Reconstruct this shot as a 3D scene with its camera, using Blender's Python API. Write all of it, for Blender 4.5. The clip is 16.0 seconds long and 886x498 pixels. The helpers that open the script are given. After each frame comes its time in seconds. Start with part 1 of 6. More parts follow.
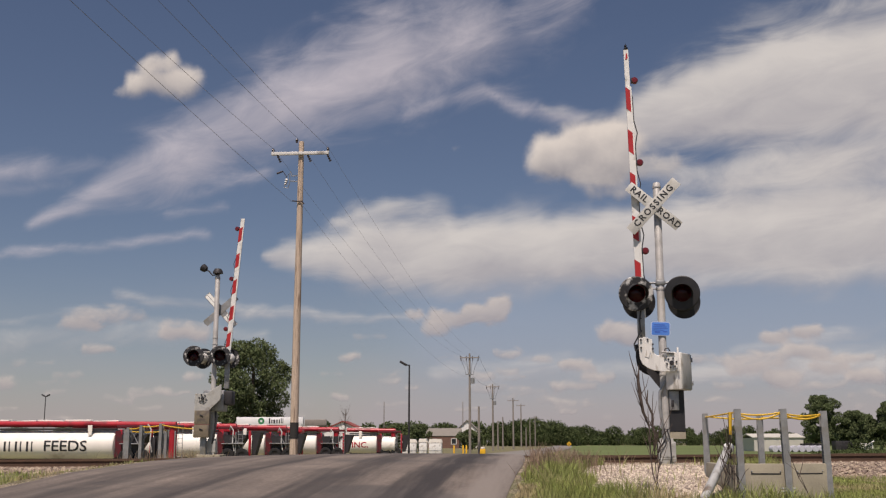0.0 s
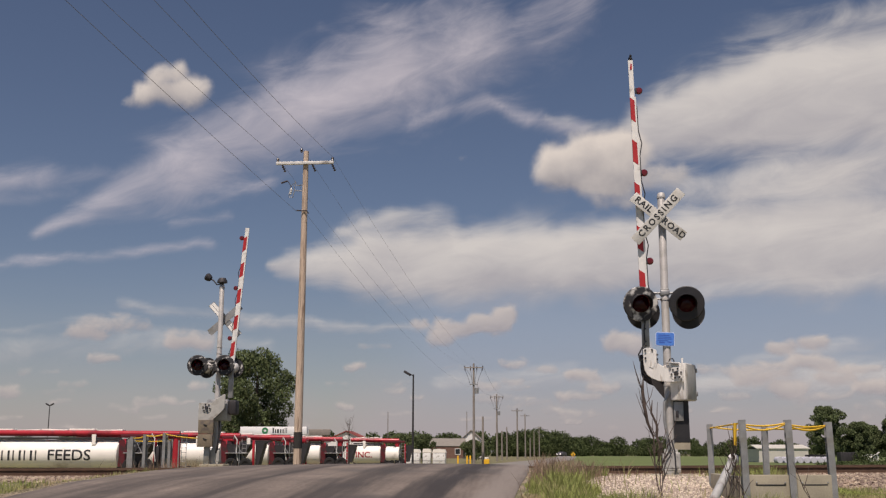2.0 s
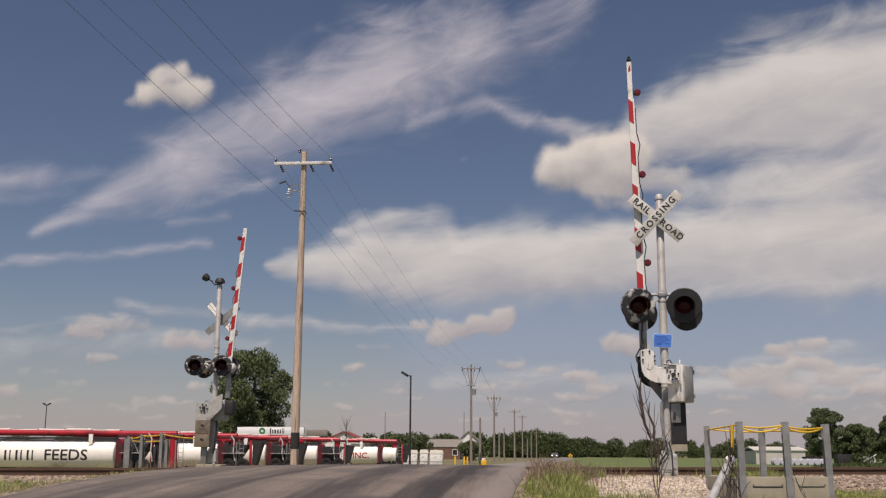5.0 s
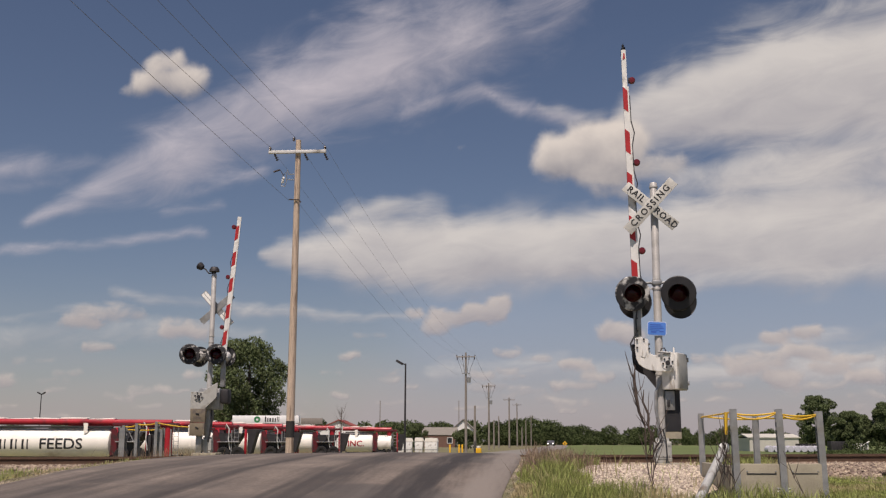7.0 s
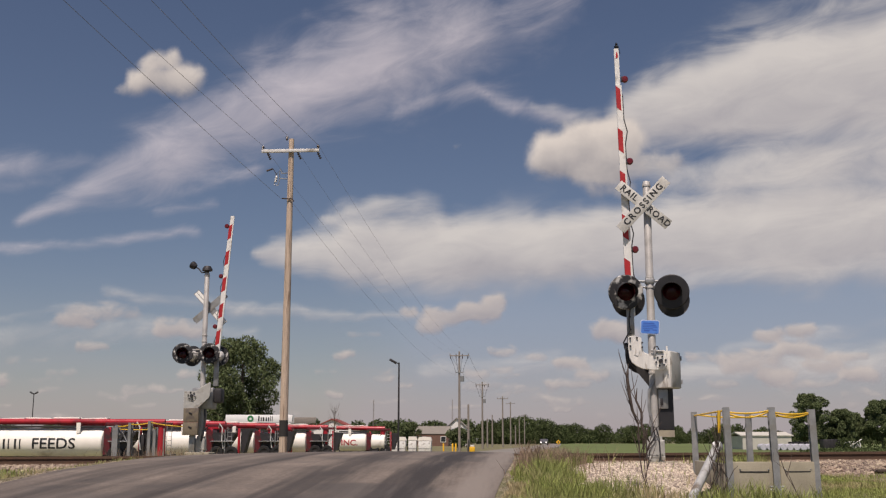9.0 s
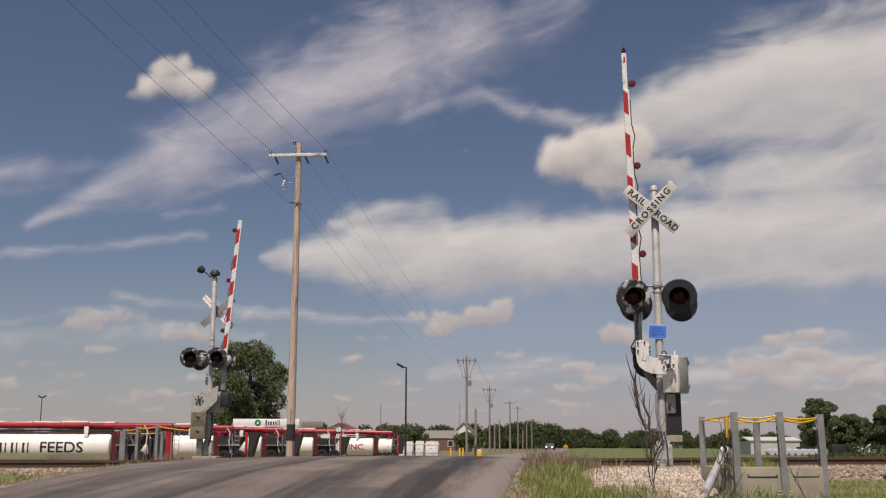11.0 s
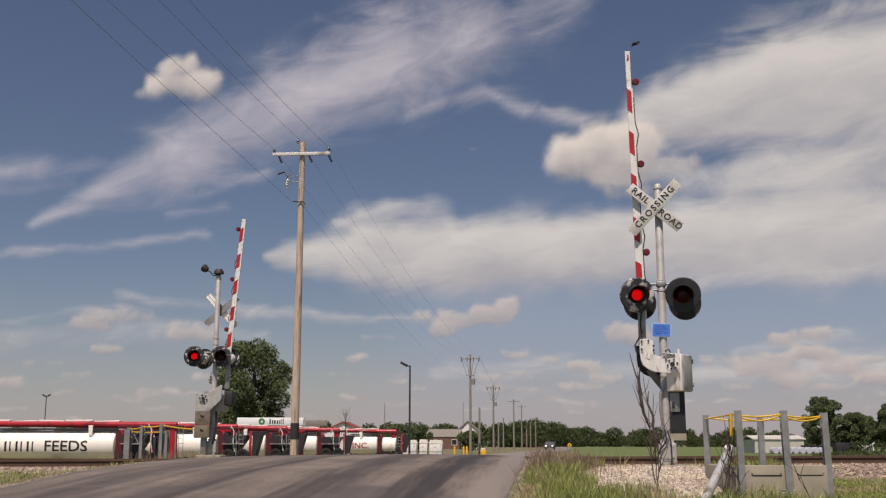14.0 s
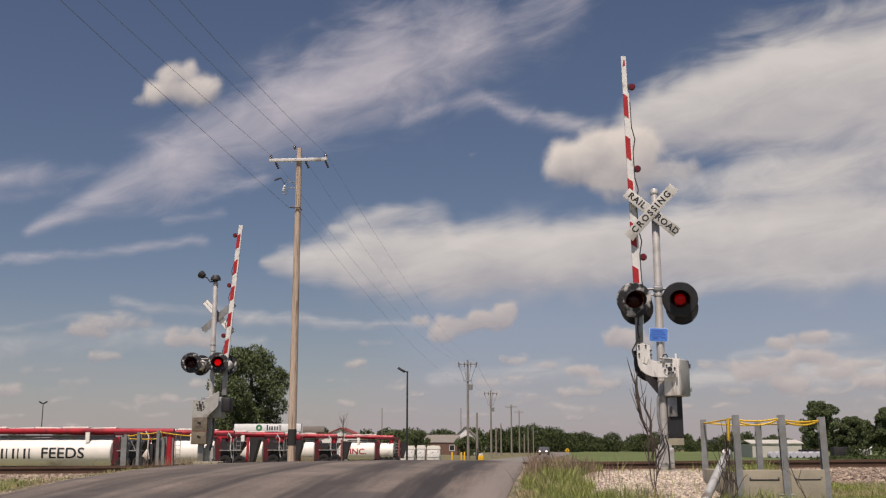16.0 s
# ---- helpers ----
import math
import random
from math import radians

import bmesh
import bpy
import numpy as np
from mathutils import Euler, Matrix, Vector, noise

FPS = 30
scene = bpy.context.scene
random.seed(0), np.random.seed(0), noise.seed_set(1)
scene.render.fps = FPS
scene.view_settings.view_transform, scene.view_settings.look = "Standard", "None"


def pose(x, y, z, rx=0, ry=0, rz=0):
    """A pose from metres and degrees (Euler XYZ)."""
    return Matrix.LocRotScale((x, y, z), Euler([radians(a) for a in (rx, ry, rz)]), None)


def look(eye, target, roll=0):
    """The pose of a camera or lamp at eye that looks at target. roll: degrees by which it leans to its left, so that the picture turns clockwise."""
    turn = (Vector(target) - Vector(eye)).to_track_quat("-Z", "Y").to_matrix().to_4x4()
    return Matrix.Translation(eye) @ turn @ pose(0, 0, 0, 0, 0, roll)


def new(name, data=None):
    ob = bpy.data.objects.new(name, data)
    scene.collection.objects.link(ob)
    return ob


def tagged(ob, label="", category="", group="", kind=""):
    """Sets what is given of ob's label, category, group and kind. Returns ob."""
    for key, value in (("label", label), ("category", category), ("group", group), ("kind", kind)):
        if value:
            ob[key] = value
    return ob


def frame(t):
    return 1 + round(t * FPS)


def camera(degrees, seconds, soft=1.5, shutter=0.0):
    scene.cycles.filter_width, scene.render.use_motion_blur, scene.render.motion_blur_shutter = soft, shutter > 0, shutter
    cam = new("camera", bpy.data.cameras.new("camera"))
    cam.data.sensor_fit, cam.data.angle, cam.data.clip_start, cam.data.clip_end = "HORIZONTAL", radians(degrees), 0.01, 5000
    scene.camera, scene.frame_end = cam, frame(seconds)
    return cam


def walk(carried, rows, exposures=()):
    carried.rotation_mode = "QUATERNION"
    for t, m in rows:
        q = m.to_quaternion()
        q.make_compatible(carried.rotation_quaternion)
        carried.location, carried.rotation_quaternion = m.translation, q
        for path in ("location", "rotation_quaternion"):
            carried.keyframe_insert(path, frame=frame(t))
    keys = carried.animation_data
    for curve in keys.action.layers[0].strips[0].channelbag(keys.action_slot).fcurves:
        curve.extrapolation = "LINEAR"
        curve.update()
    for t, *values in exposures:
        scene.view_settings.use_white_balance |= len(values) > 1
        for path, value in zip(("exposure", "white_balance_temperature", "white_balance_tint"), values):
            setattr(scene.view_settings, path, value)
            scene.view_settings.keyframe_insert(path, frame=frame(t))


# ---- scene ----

cam = camera(45.93, 16.0, soft=1.25)
EYE = (0.0, 0.0, 1.5)
TURNS = [
    (0, 100.474, 0.000, 4.589),
    (0.5, 100.569, 0.273, 4.716),
    (1, 100.758, 0.253, 4.751),
    (1.5, 100.902, 0.165, 4.815),
    (2, 101.010, -0.162, 4.798),
    (2.5, 101.142, -0.252, 4.793),
    (3, 101.301, -0.296, 4.809),
    (3.5, 101.232, 0.246, 4.946),
    (4, 101.235, -0.065, 4.967),
    (6.5, 100.547, -0.478, 4.456),
    (7, 100.424, -0.194, 4.370),
    (7.5, 100.286, -0.184, 4.240),
    (8, 100.175, -0.218, 4.101),
    (8.5, 100.204, -0.327, 4.013),
    (9, 100.364, -0.062, 4.021),
    (11.5, 100.601, -0.132, 4.538),
    (12, 100.567, -0.013, 4.728),
    (12.5, 100.565, 0.004, 4.898),
    (13, 100.650, -0.037, 4.926),
    (13.5, 100.569, -0.277, 4.774),
    (14, 100.522, -0.134, 4.617),
    (14.5, 100.546, -0.277, 4.330),
    (15, 100.635, -0.214, 4.371),
    (15.5, 100.766, 0.035, 4.401),
    (16, 100.822, 0.078, 4.488),
]
walk(cam, [(t, pose(*EYE, rx, ry, rz)) for t, rx, ry, rz in TURNS], exposures=((0, 0.03, 6930, 22), (16, 0.03, 6930, 22)))

# ---- light ----
SUN_DIR = Vector((-0.08, -0.5, 1.0)).normalized()
world = bpy.data.worlds.new("sky")
scene.world = world
world.use_nodes = True
wn = world.node_tree.nodes
sky = wn.new("ShaderNodeTexSky")
sky.sky_type = "NISHITA"
sky.sun_disc = False
sky.sun_elevation = math.asin(SUN_DIR.z)
sky.sun_rotation = math.atan2(SUN_DIR.x, SUN_DIR.y)
sky.air_density, sky.dust_density, sky.ozone_density = 1.0, 0.5, 3.0
world.node_tree.links.new(sky.outputs[0], wn["Background"].inputs[0])
wn["Background"].inputs[1].default_value = 0.056
sun_data = bpy.data.lights.new("sun", "SUN")
sun_data.energy, sun_data.angle, sun_data.color = 4.0, radians(0.55), (1.0, 0.95, 0.86)
sun = new("sun", sun_data)
sun.matrix_world = look(SUN_DIR * 50, (0, 0, 0))


# ---- materials ----
def mat(name, color, rough=0.6, metal=0.0, vary=0.15, scale=6.0, fine=60.0, bump=0.15, dirt=None, dirt_amount=0.35, dirt_scale=1.5, island=0.0, spec=0.5, stretch=(1, 1, 1), depth=0.01):
    """A surface with grain at two scales, patches of dirt, and relief."""
    m = bpy.data.materials.new(name)
    m.use_nodes = True
    nt = m.node_tree
    n, l = nt.nodes, nt.links
    b = n["Principled BSDF"]
    co = n.new("ShaderNodeTexCoord")
    mp = n.new("ShaderNodeMapping")
    mp.inputs["Scale"].default_value = stretch
    l.new(co.outputs["Object"], mp.inputs[0])

    def noise_node(s, d=4.0):
        t = n.new("ShaderNodeTexNoise")
        t.inputs["Scale"].default_value, t.inputs["Detail"].default_value = s, d
        l.new(mp.outputs[0], t.inputs["Vector"])
        return t

    def mix(kind, a, bb, fac):
        x = n.new("ShaderNodeMix")
        x.data_type, x.blend_type = "RGBA", kind
        for sock, v in ((x.inputs[0], fac), (x.inputs[6], a), (x.inputs[7], bb)):
            if hasattr(v, "is_linked"):
                l.new(v, sock)
            else:
                sock.default_value = v
        return x.outputs[2]

    def span(src, lo, hi, a=0.0, c=1.0):
        r = n.new("ShaderNodeMapRange")
        r.inputs[1].default_value, r.inputs[2].default_value = lo, hi
        r.inputs[3].default_value, r.inputs[4].default_value = a, c
        l.new(src, r.inputs[0])
        return r.outputs[0]

    big, small = noise_node(scale), noise_node(fine)
    lo = tuple(c * (1 - vary) for c in color) + (1,)
    hi = tuple(min(1, c * (1 + vary)) for c in color) + (1,)
    col = mix("MIX", lo, hi, span(big.outputs[0], 0.3, 0.7))
    g = span(small.outputs[0], 0.25, 0.75, 1 - vary, 1 + vary)
    hv = n.new("ShaderNodeHueSaturation")
    l.new(g, hv.inputs["Value"])
    l.new(col, hv.inputs["Color"])
    col = hv.outputs[0]
    if island:
        geo = n.new("ShaderNodeNewGeometry")
        h2 = n.new("ShaderNodeHueSaturation")
        l.new(span(geo.outputs["Random Per Island"], 0, 1, 1 - island, 1 + island), h2.inputs["Value"])
        l.new(span(geo.outputs["Random Per Island"], 0, 1, 0.5 - island * 0.04, 0.5 + island * 0.04), h2.inputs["Hue"])
        l.new(col, h2.inputs["Color"])
        col = h2.outputs[0]
    if dirt:
        dn = noise_node(dirt_scale, 8.0)
        lo_edge = 0.62 - 0.3 * dirt_amount
        col = mix("MIX", col, tuple(dirt) + (1,), span(dn.outputs[0], lo_edge, lo_edge + 0.12))
    l.new(col, b.inputs["Base Color"])
    l.new(span(big.outputs[0], 0.2, 0.8, max(0, rough - 0.1), min(1, rough + 0.1)), b.inputs["Roughness"])
    b.inputs["Metallic"].default_value = metal
    b.inputs["Specular IOR Level"].default_value = spec
    if bump:
        bp = n.new("ShaderNodeBump")
        bp.inputs["Strength"].default_value, bp.inputs["Distance"].default_value = bump, depth
        l.new(small.outputs[0], bp.inputs["Height"])
        l.new(bp.outputs[0], b.inputs["Normal"])
    return m


def glow(name, color, strength):
    m = bpy.data.materials.new(name)
    m.use_nodes = True
    b = m.node_tree.nodes["Principled BSDF"]
    b.inputs["Base Color"].default_value = (*color, 1)
    b.inputs["Emission Color"].default_value = (*color, 1)
    b.inputs["Emission Strength"].default_value = strength
    return m


DULL_GREY = mat("dull grey enamel", (0.43, 0.43, 0.4), 0.6, 0.05, 0.1, 6, 80, 0.06, (0.3, 0.28, 0.24), 0.3, 4)
GALV = mat("galvanised steel", (0.35, 0.355, 0.35), 0.5, 0.55, 0.14, 9, 90, 0.08, (0.30, 0.29, 0.26), 0.3, 3)
ALUM = mat("aluminium", (0.5, 0.485, 0.455), 0.5, 0.2, 0.1, 7, 80, 0.05, (0.4, 0.39, 0.36), 0.3, 4)
CASE_PAINT = mat("silver paint", (0.68, 0.675, 0.64), 0.5, 0.05, 0.08, 6, 90, 0.05, (0.34, 0.32, 0.28), 0.25, 3)
STREAKY = mat("flaking white paint", (0.8, 0.79, 0.74), 0.4, 0.05, 0.1, 7, 90, 0.12, (0.4, 0.36, 0.3), 0.16, 6, stretch=(2.2, 2.2, 0.5))
WHITE_PAINT = mat("white paint", (0.8, 0.8, 0.76), 0.5, 0, 0.07, 5, 70, 0.05, (0.45, 0.43, 0.38), 0.2, 4)
SIGN_WHITE = mat("weathered sign sheet", (0.58, 0.575, 0.53), 0.5, 0, 0.06, 6, 70, 0.03, (0.42, 0.41, 0.36), 0.2, 3)
REFLEX_WHITE = mat("clean reflective white", (0.93, 0.93, 0.88), 0.35, 0, 0.02, 6, 60, 0)
RED_PAINT = mat("red reflective sheet", (0.47, 0.025, 0.027), 0.45, 0, 0.1, 5, 70, 0.03)
BLACK_PAINT = mat("black paint", (0.02, 0.02, 0.022), 0.55, 0, 0.2, 6, 80, 0.06)
PEELING_BAD = mat("badly peeling black paint", (0.025, 0.025, 0.027), 0.6, 0, 0.2, 6, 80, 0.2, (0.62, 0.61, 0.57), 0.42, 6.5)
PEELING_RIM = mat("chipped black paint", (0.022, 0.022, 0.024), 0.6, 0, 0.2, 6, 80, 0.2, (0.62, 0.61, 0.57), 0.22, 11)
WEIGHT_TAN = mat("tan weathered plate", (0.2, 0.165, 0.115), 0.8, 0, 0.15, 5, 60, 0.15, (0.12, 0.1, 0.085), 0.3, 4)
DARK_LETTER = mat("black lettering", (0.02, 0.02, 0.02), 0.5, 0, 0.05, 5, 50, 0)
NOTICE_EDGE = mat("pale blue border sheet", (0.5, 0.6, 0.8), 0.4, 0, 0.05, 6, 60, 0)
NOTICE_BAR = mat("faded dark blue print", (0.045, 0.13, 0.5), 0.4, 0, 0.06, 6, 60, 0)
BLUE_SIGN = mat("blue sign sheet", (0.08, 0.24, 0.7), 0.4, 0, 0.06, 6, 60, 0)
WOOD_POLE = mat("weathered pine pole", (0.56, 0.44, 0.335), 0.85, 0, 0.18, 5, 40, 0.5, (0.27, 0.19, 0.14), 0.28, 2, stretch=(6, 6, 0.5))
GREY_POLE = mat("grey weathered pole", (0.26, 0.23, 0.2), 0.85, 0, 0.2, 5, 40, 0.4, stretch=(5, 5, 0.4))
TAR = mat("black tar band", (0.03, 0.028, 0.026), 0.8, 0, 0.2, 5, 40, 0.3)
ASPHALT = mat("worn asphalt", (0.178, 0.147, 0.121), 0.9, 0, 0.24, 0.8, 16, 0.6, (0.115, 0.1, 0.088), 0.35, 0.5, depth=0.014)


def streaked(m, dark, pale):
    """Long dark wheel-path stains and pale worn margins, drawn out along y."""
    n, l = m.node_tree.nodes, m.node_tree.links
    b = n["Principled BSDF"]
    src = b.inputs["Base Color"].links[0].from_socket
    co = n.new("ShaderNodeTexCoord")
    for stretch, tone, lo, hi in (((0.75, 0.022, 1), dark, 0.45, 0.6), ((3.2, 0.05, 1), dark, 0.54, 0.68), ((1.1, 0.03, 1), pale, 0.56, 0.75)):
        mp = n.new("ShaderNodeMapping")
        mp.inputs["Scale"].default_value = stretch
        mp.inputs["Location"].default_value = (lo * 7, hi * 3, tone[0] * 9)
        t = n.new("ShaderNodeTexNoise")
        t.inputs["Scale"].default_value, t.inputs["Detail"].default_value = 1.3, 5
        r = n.new("ShaderNodeMapRange")
        r.inputs[1].default_value, r.inputs[2].default_value, r.inputs[4].default_value = lo, hi, 0.28
        x = n.new("ShaderNodeMix")
        x.data_type = "RGBA"
        x.inputs[7].default_value = (*tone, 1)
        l.new(co.outputs["Object"], mp.inputs[0])
        l.new(mp.outputs[0], t.inputs["Vector"])
        l.new(t.outputs[0], r.inputs[0])
        l.new(r.outputs[0], x.inputs[0])
        l.new(src, x.inputs[6])
        src = x.outputs[2]
    # oily wheel paths and one pale clean margin, each about a tyre wide, running a little askew and broken up along the way
    sep = n.new("ShaderNodeSeparateXYZ")
    l.new(co.outputs["Object"], sep.inputs[0])

    def maths(op, x, y, z=0.0):
        q = n.new("ShaderNodeMath")
        q.operation = op
        for sock, v in zip(q.inputs, (x, y, z)):
            if hasattr(v, "is_linked"):
                l.new(v, sock)
            else:
                sock.default_value = v
        return q.outputs[0]

    askew = maths("SUBTRACT", sep.outputs[0], maths("MULTIPLY", maths("SUBTRACT", sep.outputs[1], 13.0), 0.036))
    for mid, half, most in ((-0.62, 0.34, -0.8), (-1.5, 0.42, 1.0), (-1.85, 0.2, 0.7), (-2.95, 0.4, 0.75), (-3.3, 0.2, 0.45), (-4.6, 0.17, 0.75), (-4.95, 0.4, 0.4), (-5.6, 0.15, 0.35), (-6.3, 0.5, 0.55), (-6.9, 0.2, 0.4)):
        mp = n.new("ShaderNodeMapping")
        mp.inputs["Scale"].default_value = (5.5, 0.3, 1)
        mp.inputs["Location"].default_value = (mid * 3, mid, 0)
        t = n.new("ShaderNodeTexNoise")
        t.inputs["Scale"].default_value, t.inputs["Detail"].default_value = 1.6, 7
        l.new(co.outputs["Object"], mp.inputs[0])
        l.new(mp.outputs[0], t.inputs["Vector"])
        off = maths("ADD", maths("ABSOLUTE", maths("SUBTRACT", askew, mid), 0.0), maths("MULTIPLY_ADD", t.outputs[0], 1.7 * half, -0.85 * half))
        r = n.new("ShaderNodeMapRange")
        r.interpolation_type = "SMOOTHSTEP"
        r.inputs[1].default_value, r.inputs[2].default_value = half * 0.1, half * 1.3
        r.inputs[3].default_value, r.inputs[4].default_value = abs(most), 0.0
        l.new(off, r.inputs[0])
        x = n.new("ShaderNodeMix")
        x.data_type = "RGBA"
        x.inputs[7].default_value = (*(dark if most > 0 else pale), 1)
        l.new(r.outputs[0], x.inputs[0])
        l.new(src, x.inputs[6])
        src = x.outputs[2]
    l.new(src, b.inputs["Base Color"])


streaked(ASPHALT, (0.036, 0.031, 0.029), (0.235, 0.205, 0.178))
# same asphalt made paler: brightness at a grazing view put into the colour
FAR_ASPHALT = mat("asphalt paled for grazing view", (0.21, 0.195, 0.175), 0.9, 0, 0.12, 0.2, 20, 0.2)
RUST = mat("rusted rail steel", (0.11, 0.065, 0.042), 0.8, 0.2, 0.2, 4, 60, 0.3)
TIE = mat("creosoted tie", (0.07, 0.05, 0.038), 0.9, 0, 0.25, 4, 40, 0.4)
BALLAST = mat("ballast stone", (0.32, 0.25, 0.19), 0.9, 0, 0.2, 2.5, 40, 0.3, island=0.4)
WHITE_STONE = mat("pale crushed limestone", (0.44, 0.37, 0.3), 0.9, 0, 0.2, 2.5, 40, 0.3, island=0.5)
CONCRETE = mat("cast concrete", (0.36, 0.325, 0.24), 0.85, 0, 0.12, 3, 60, 0.2, (0.3, 0.27, 0.21), 0.35, 2)
YELLOW = mat("yellow rope", (0.75, 0.46, 0.03), 0.6, 0, 0.08, 5, 60, 0.05)
LENS_DARK = mat("reflector bowl", (0.035, 0.004, 0.008), 0.4, 0, 0.1, 5, 50, 0)
BULB = glow("lit red lamp", (1.0, 0.02, 0.02), 1.6)
BULB_DIM = glow("lit red lamp seen aslant", (1.0, 0.02, 0.025), 0.28)
SMALL_LENS = mat("dark red plastic lens", (0.16, 0.015, 0.02), 0.25, 0, 0.1, 8, 60, 0)
SOIL = mat("field soil and grass", (0.15, 0.145, 0.065), 0.95, 0, 0.3, 0.25, 12, 0.4, (0.19, 0.155, 0.09), 0.4, 0.2, depth=0.05)
FIELD = mat("green crop field", (0.11, 0.145, 0.04), 0.95, 0, 0.2, 0.05, 4, 0.3, depth=0.05)
GRASS = mat("roadside grass", (0.245, 0.275, 0.075), 0.75, 0, 0.25, 1.2, 20, 0, (0.42, 0.34, 0.19), 0.36, 0.8, island=0.4)
LEAF = mat("dark summer foliage", (0.105, 0.132, 0.06), 0.9, 0, 0.25, 0.5, 10, 0, island=0.4, spec=0.12)
LEAF_FAR = mat("distant foliage", (0.07, 0.092, 0.038), 0.95, 0, 0.3, 0.12, 4, 0, island=0.2, spec=0.1)
BARK = mat("bark", (0.11, 0.085, 0.065), 0.9, 0, 0.25, 6, 40, 0.4)
DRY_STEM = mat("dry brown stalk", (0.085, 0.062, 0.05), 0.9, 0, 0.25, 9, 60, 0.3)
RED_GLOSS = mat("red enamel", (0.44, 0.02, 0.032), 0.35, 0, 0.1, 2, 40, 0.02, (0.22, 0.012, 0.02), 0.3, 1)
TANK_WHITE = mat("white enamel tank", (0.93, 0.89, 0.8), 0.5, 0, 0.05, 1, 30, 0.01, (0.6, 0.55, 0.47), 0.2, 0.6)
MAROON = mat("dark maroon enamel", (0.12, 0.012, 0.018), 0.5, 0, 0.15, 2, 40, 0.03, (0.05, 0.02, 0.02), 0.35, 2)
DARK_STEEL = mat("dark chassis steel", (0.035, 0.033, 0.035), 0.6, 0.2, 0.2, 3, 40, 0.1)
TYRE = mat("tyre rubber", (0.02, 0.02, 0.02), 0.9, 0, 0.2, 5, 50, 0.1)
WHITE_WALL = mat("white siding", (0.78, 0.77, 0.73), 0.7, 0, 0.05, 1, 30, 0.05)
BROWN_WALL = mat("brown brick siding", (0.17, 0.095, 0.07), 0.85, 0, 0.2, 3, 30, 0.2)
GREY_ROOF = mat("grey shingle roof", (0.23, 0.21, 0.18), 0.9, 0, 0.15, 2, 30, 0.2)
CREAM_WALL = mat("cream metal siding", (0.56, 0.54, 0.47), 0.6, 0, 0.06, 1, 30, 0.05)
GLASS_DARK = mat("dark window glass", (0.03, 0.035, 0.04), 0.1, 0, 0.1, 3, 20, 0)
FEATHER = mat("black feathers", (0.012, 0.012, 0.014), 0.8, 0, 0.25, 20, 120, 0.1)
WIRE_GREY = mat("weathered wire", (0.2, 0.2, 0.21), 0.6, 0.2, 0.1, 5, 50, 0)
CABLE = mat("black cable", (0.025, 0.025, 0.027), 0.6, 0, 0.1, 5, 50, 0)
PORCELAIN = mat("brown porcelain", (0.06, 0.045, 0.04), 0.3, 0, 0.1, 5, 50, 0)
GREEN_LOGO = mat("green emblem", (0.03, 0.22, 0.08), 0.5, 0, 0.05, 5, 50, 0)
SIGN_YELLOW = mat("yellow warning sheet", (0.8, 0.45, 0.02), 0.5, 0, 0.05, 5, 50, 0)
CAR_PAINT = mat("grey car paint", (0.13, 0.13, 0.14), 0.3, 0.3, 0.05, 3, 50, 0)
HEADLIGHT = glow("lit headlight", (1.0, 0.97, 0.9), 3.0)
SHOULDER = mat("tan shoulder gravel", (0.3, 0.25, 0.185), 0.95, 0, 0.25, 2.0, 45, 0.5, (0.17, 0.16, 0.09), 0.45, 1.3, island=0.25)


# ---- shape helpers ----
def box(bm, c, s, m=None, bevel=0.0):
    r = bmesh.ops.create_cube(bm, size=1.0)
    vs = r["verts"]
    t = Matrix.Translation(c) @ (m or Matrix.Identity(4)) @ Matrix.Diagonal((*s, 1))
    bmesh.ops.transform(bm, matrix=t, verts=vs)
    if bevel:
        es = list({e for v in vs for e in v.link_edges})
        bmesh.ops.bevel(bm, geom=es, offset=bevel, segments=2, affect="EDGES", profile=0.5)


def tube(bm, a, b, r0, r1=None, seg=12, caps=True):
    a, b = Vector(a), Vector(b)
    d = b - a
    m = Matrix.Translation((a + b) / 2) @ d.to_track_quat("Z", "Y").to_matrix().to_4x4()
    bmesh.ops.create_cone(bm, cap_ends=caps, segments=seg, radius1=r0, radius2=r0 if r1 is None else r1, depth=d.length, matrix=m)


def pipe(bm, pts, r, seg=6):
    """One bent tube through the points; r is one radius or one for each point."""
    pts = [Vector(p) for p in pts]
    radii = r if isinstance(r, (list, tuple)) else [r] * len(pts)
    rings, side = [], None
    for k, p in enumerate(pts):
        d = (pts[min(k + 1, len(pts) - 1)] - pts[max(k - 1, 0)]).normalized()
        if side is None:
            side = d.orthogonal()
        side = (side - d * side.dot(d)).normalized()
        up = d.cross(side)
        rings.append([bm.verts.new(p + (side * math.cos(2 * math.pi * q / seg) + up * math.sin(2 * math.pi * q / seg)) * radii[k]) for q in range(seg)])
    for a, b in zip(rings, rings[1:]):
        for q in range(seg):
            bm.faces.new((a[q], a[(q + 1) % seg], b[(q + 1) % seg], b[q]))
    bm.faces.new(rings[0][::-1])
    bm.faces.new(rings[-1])


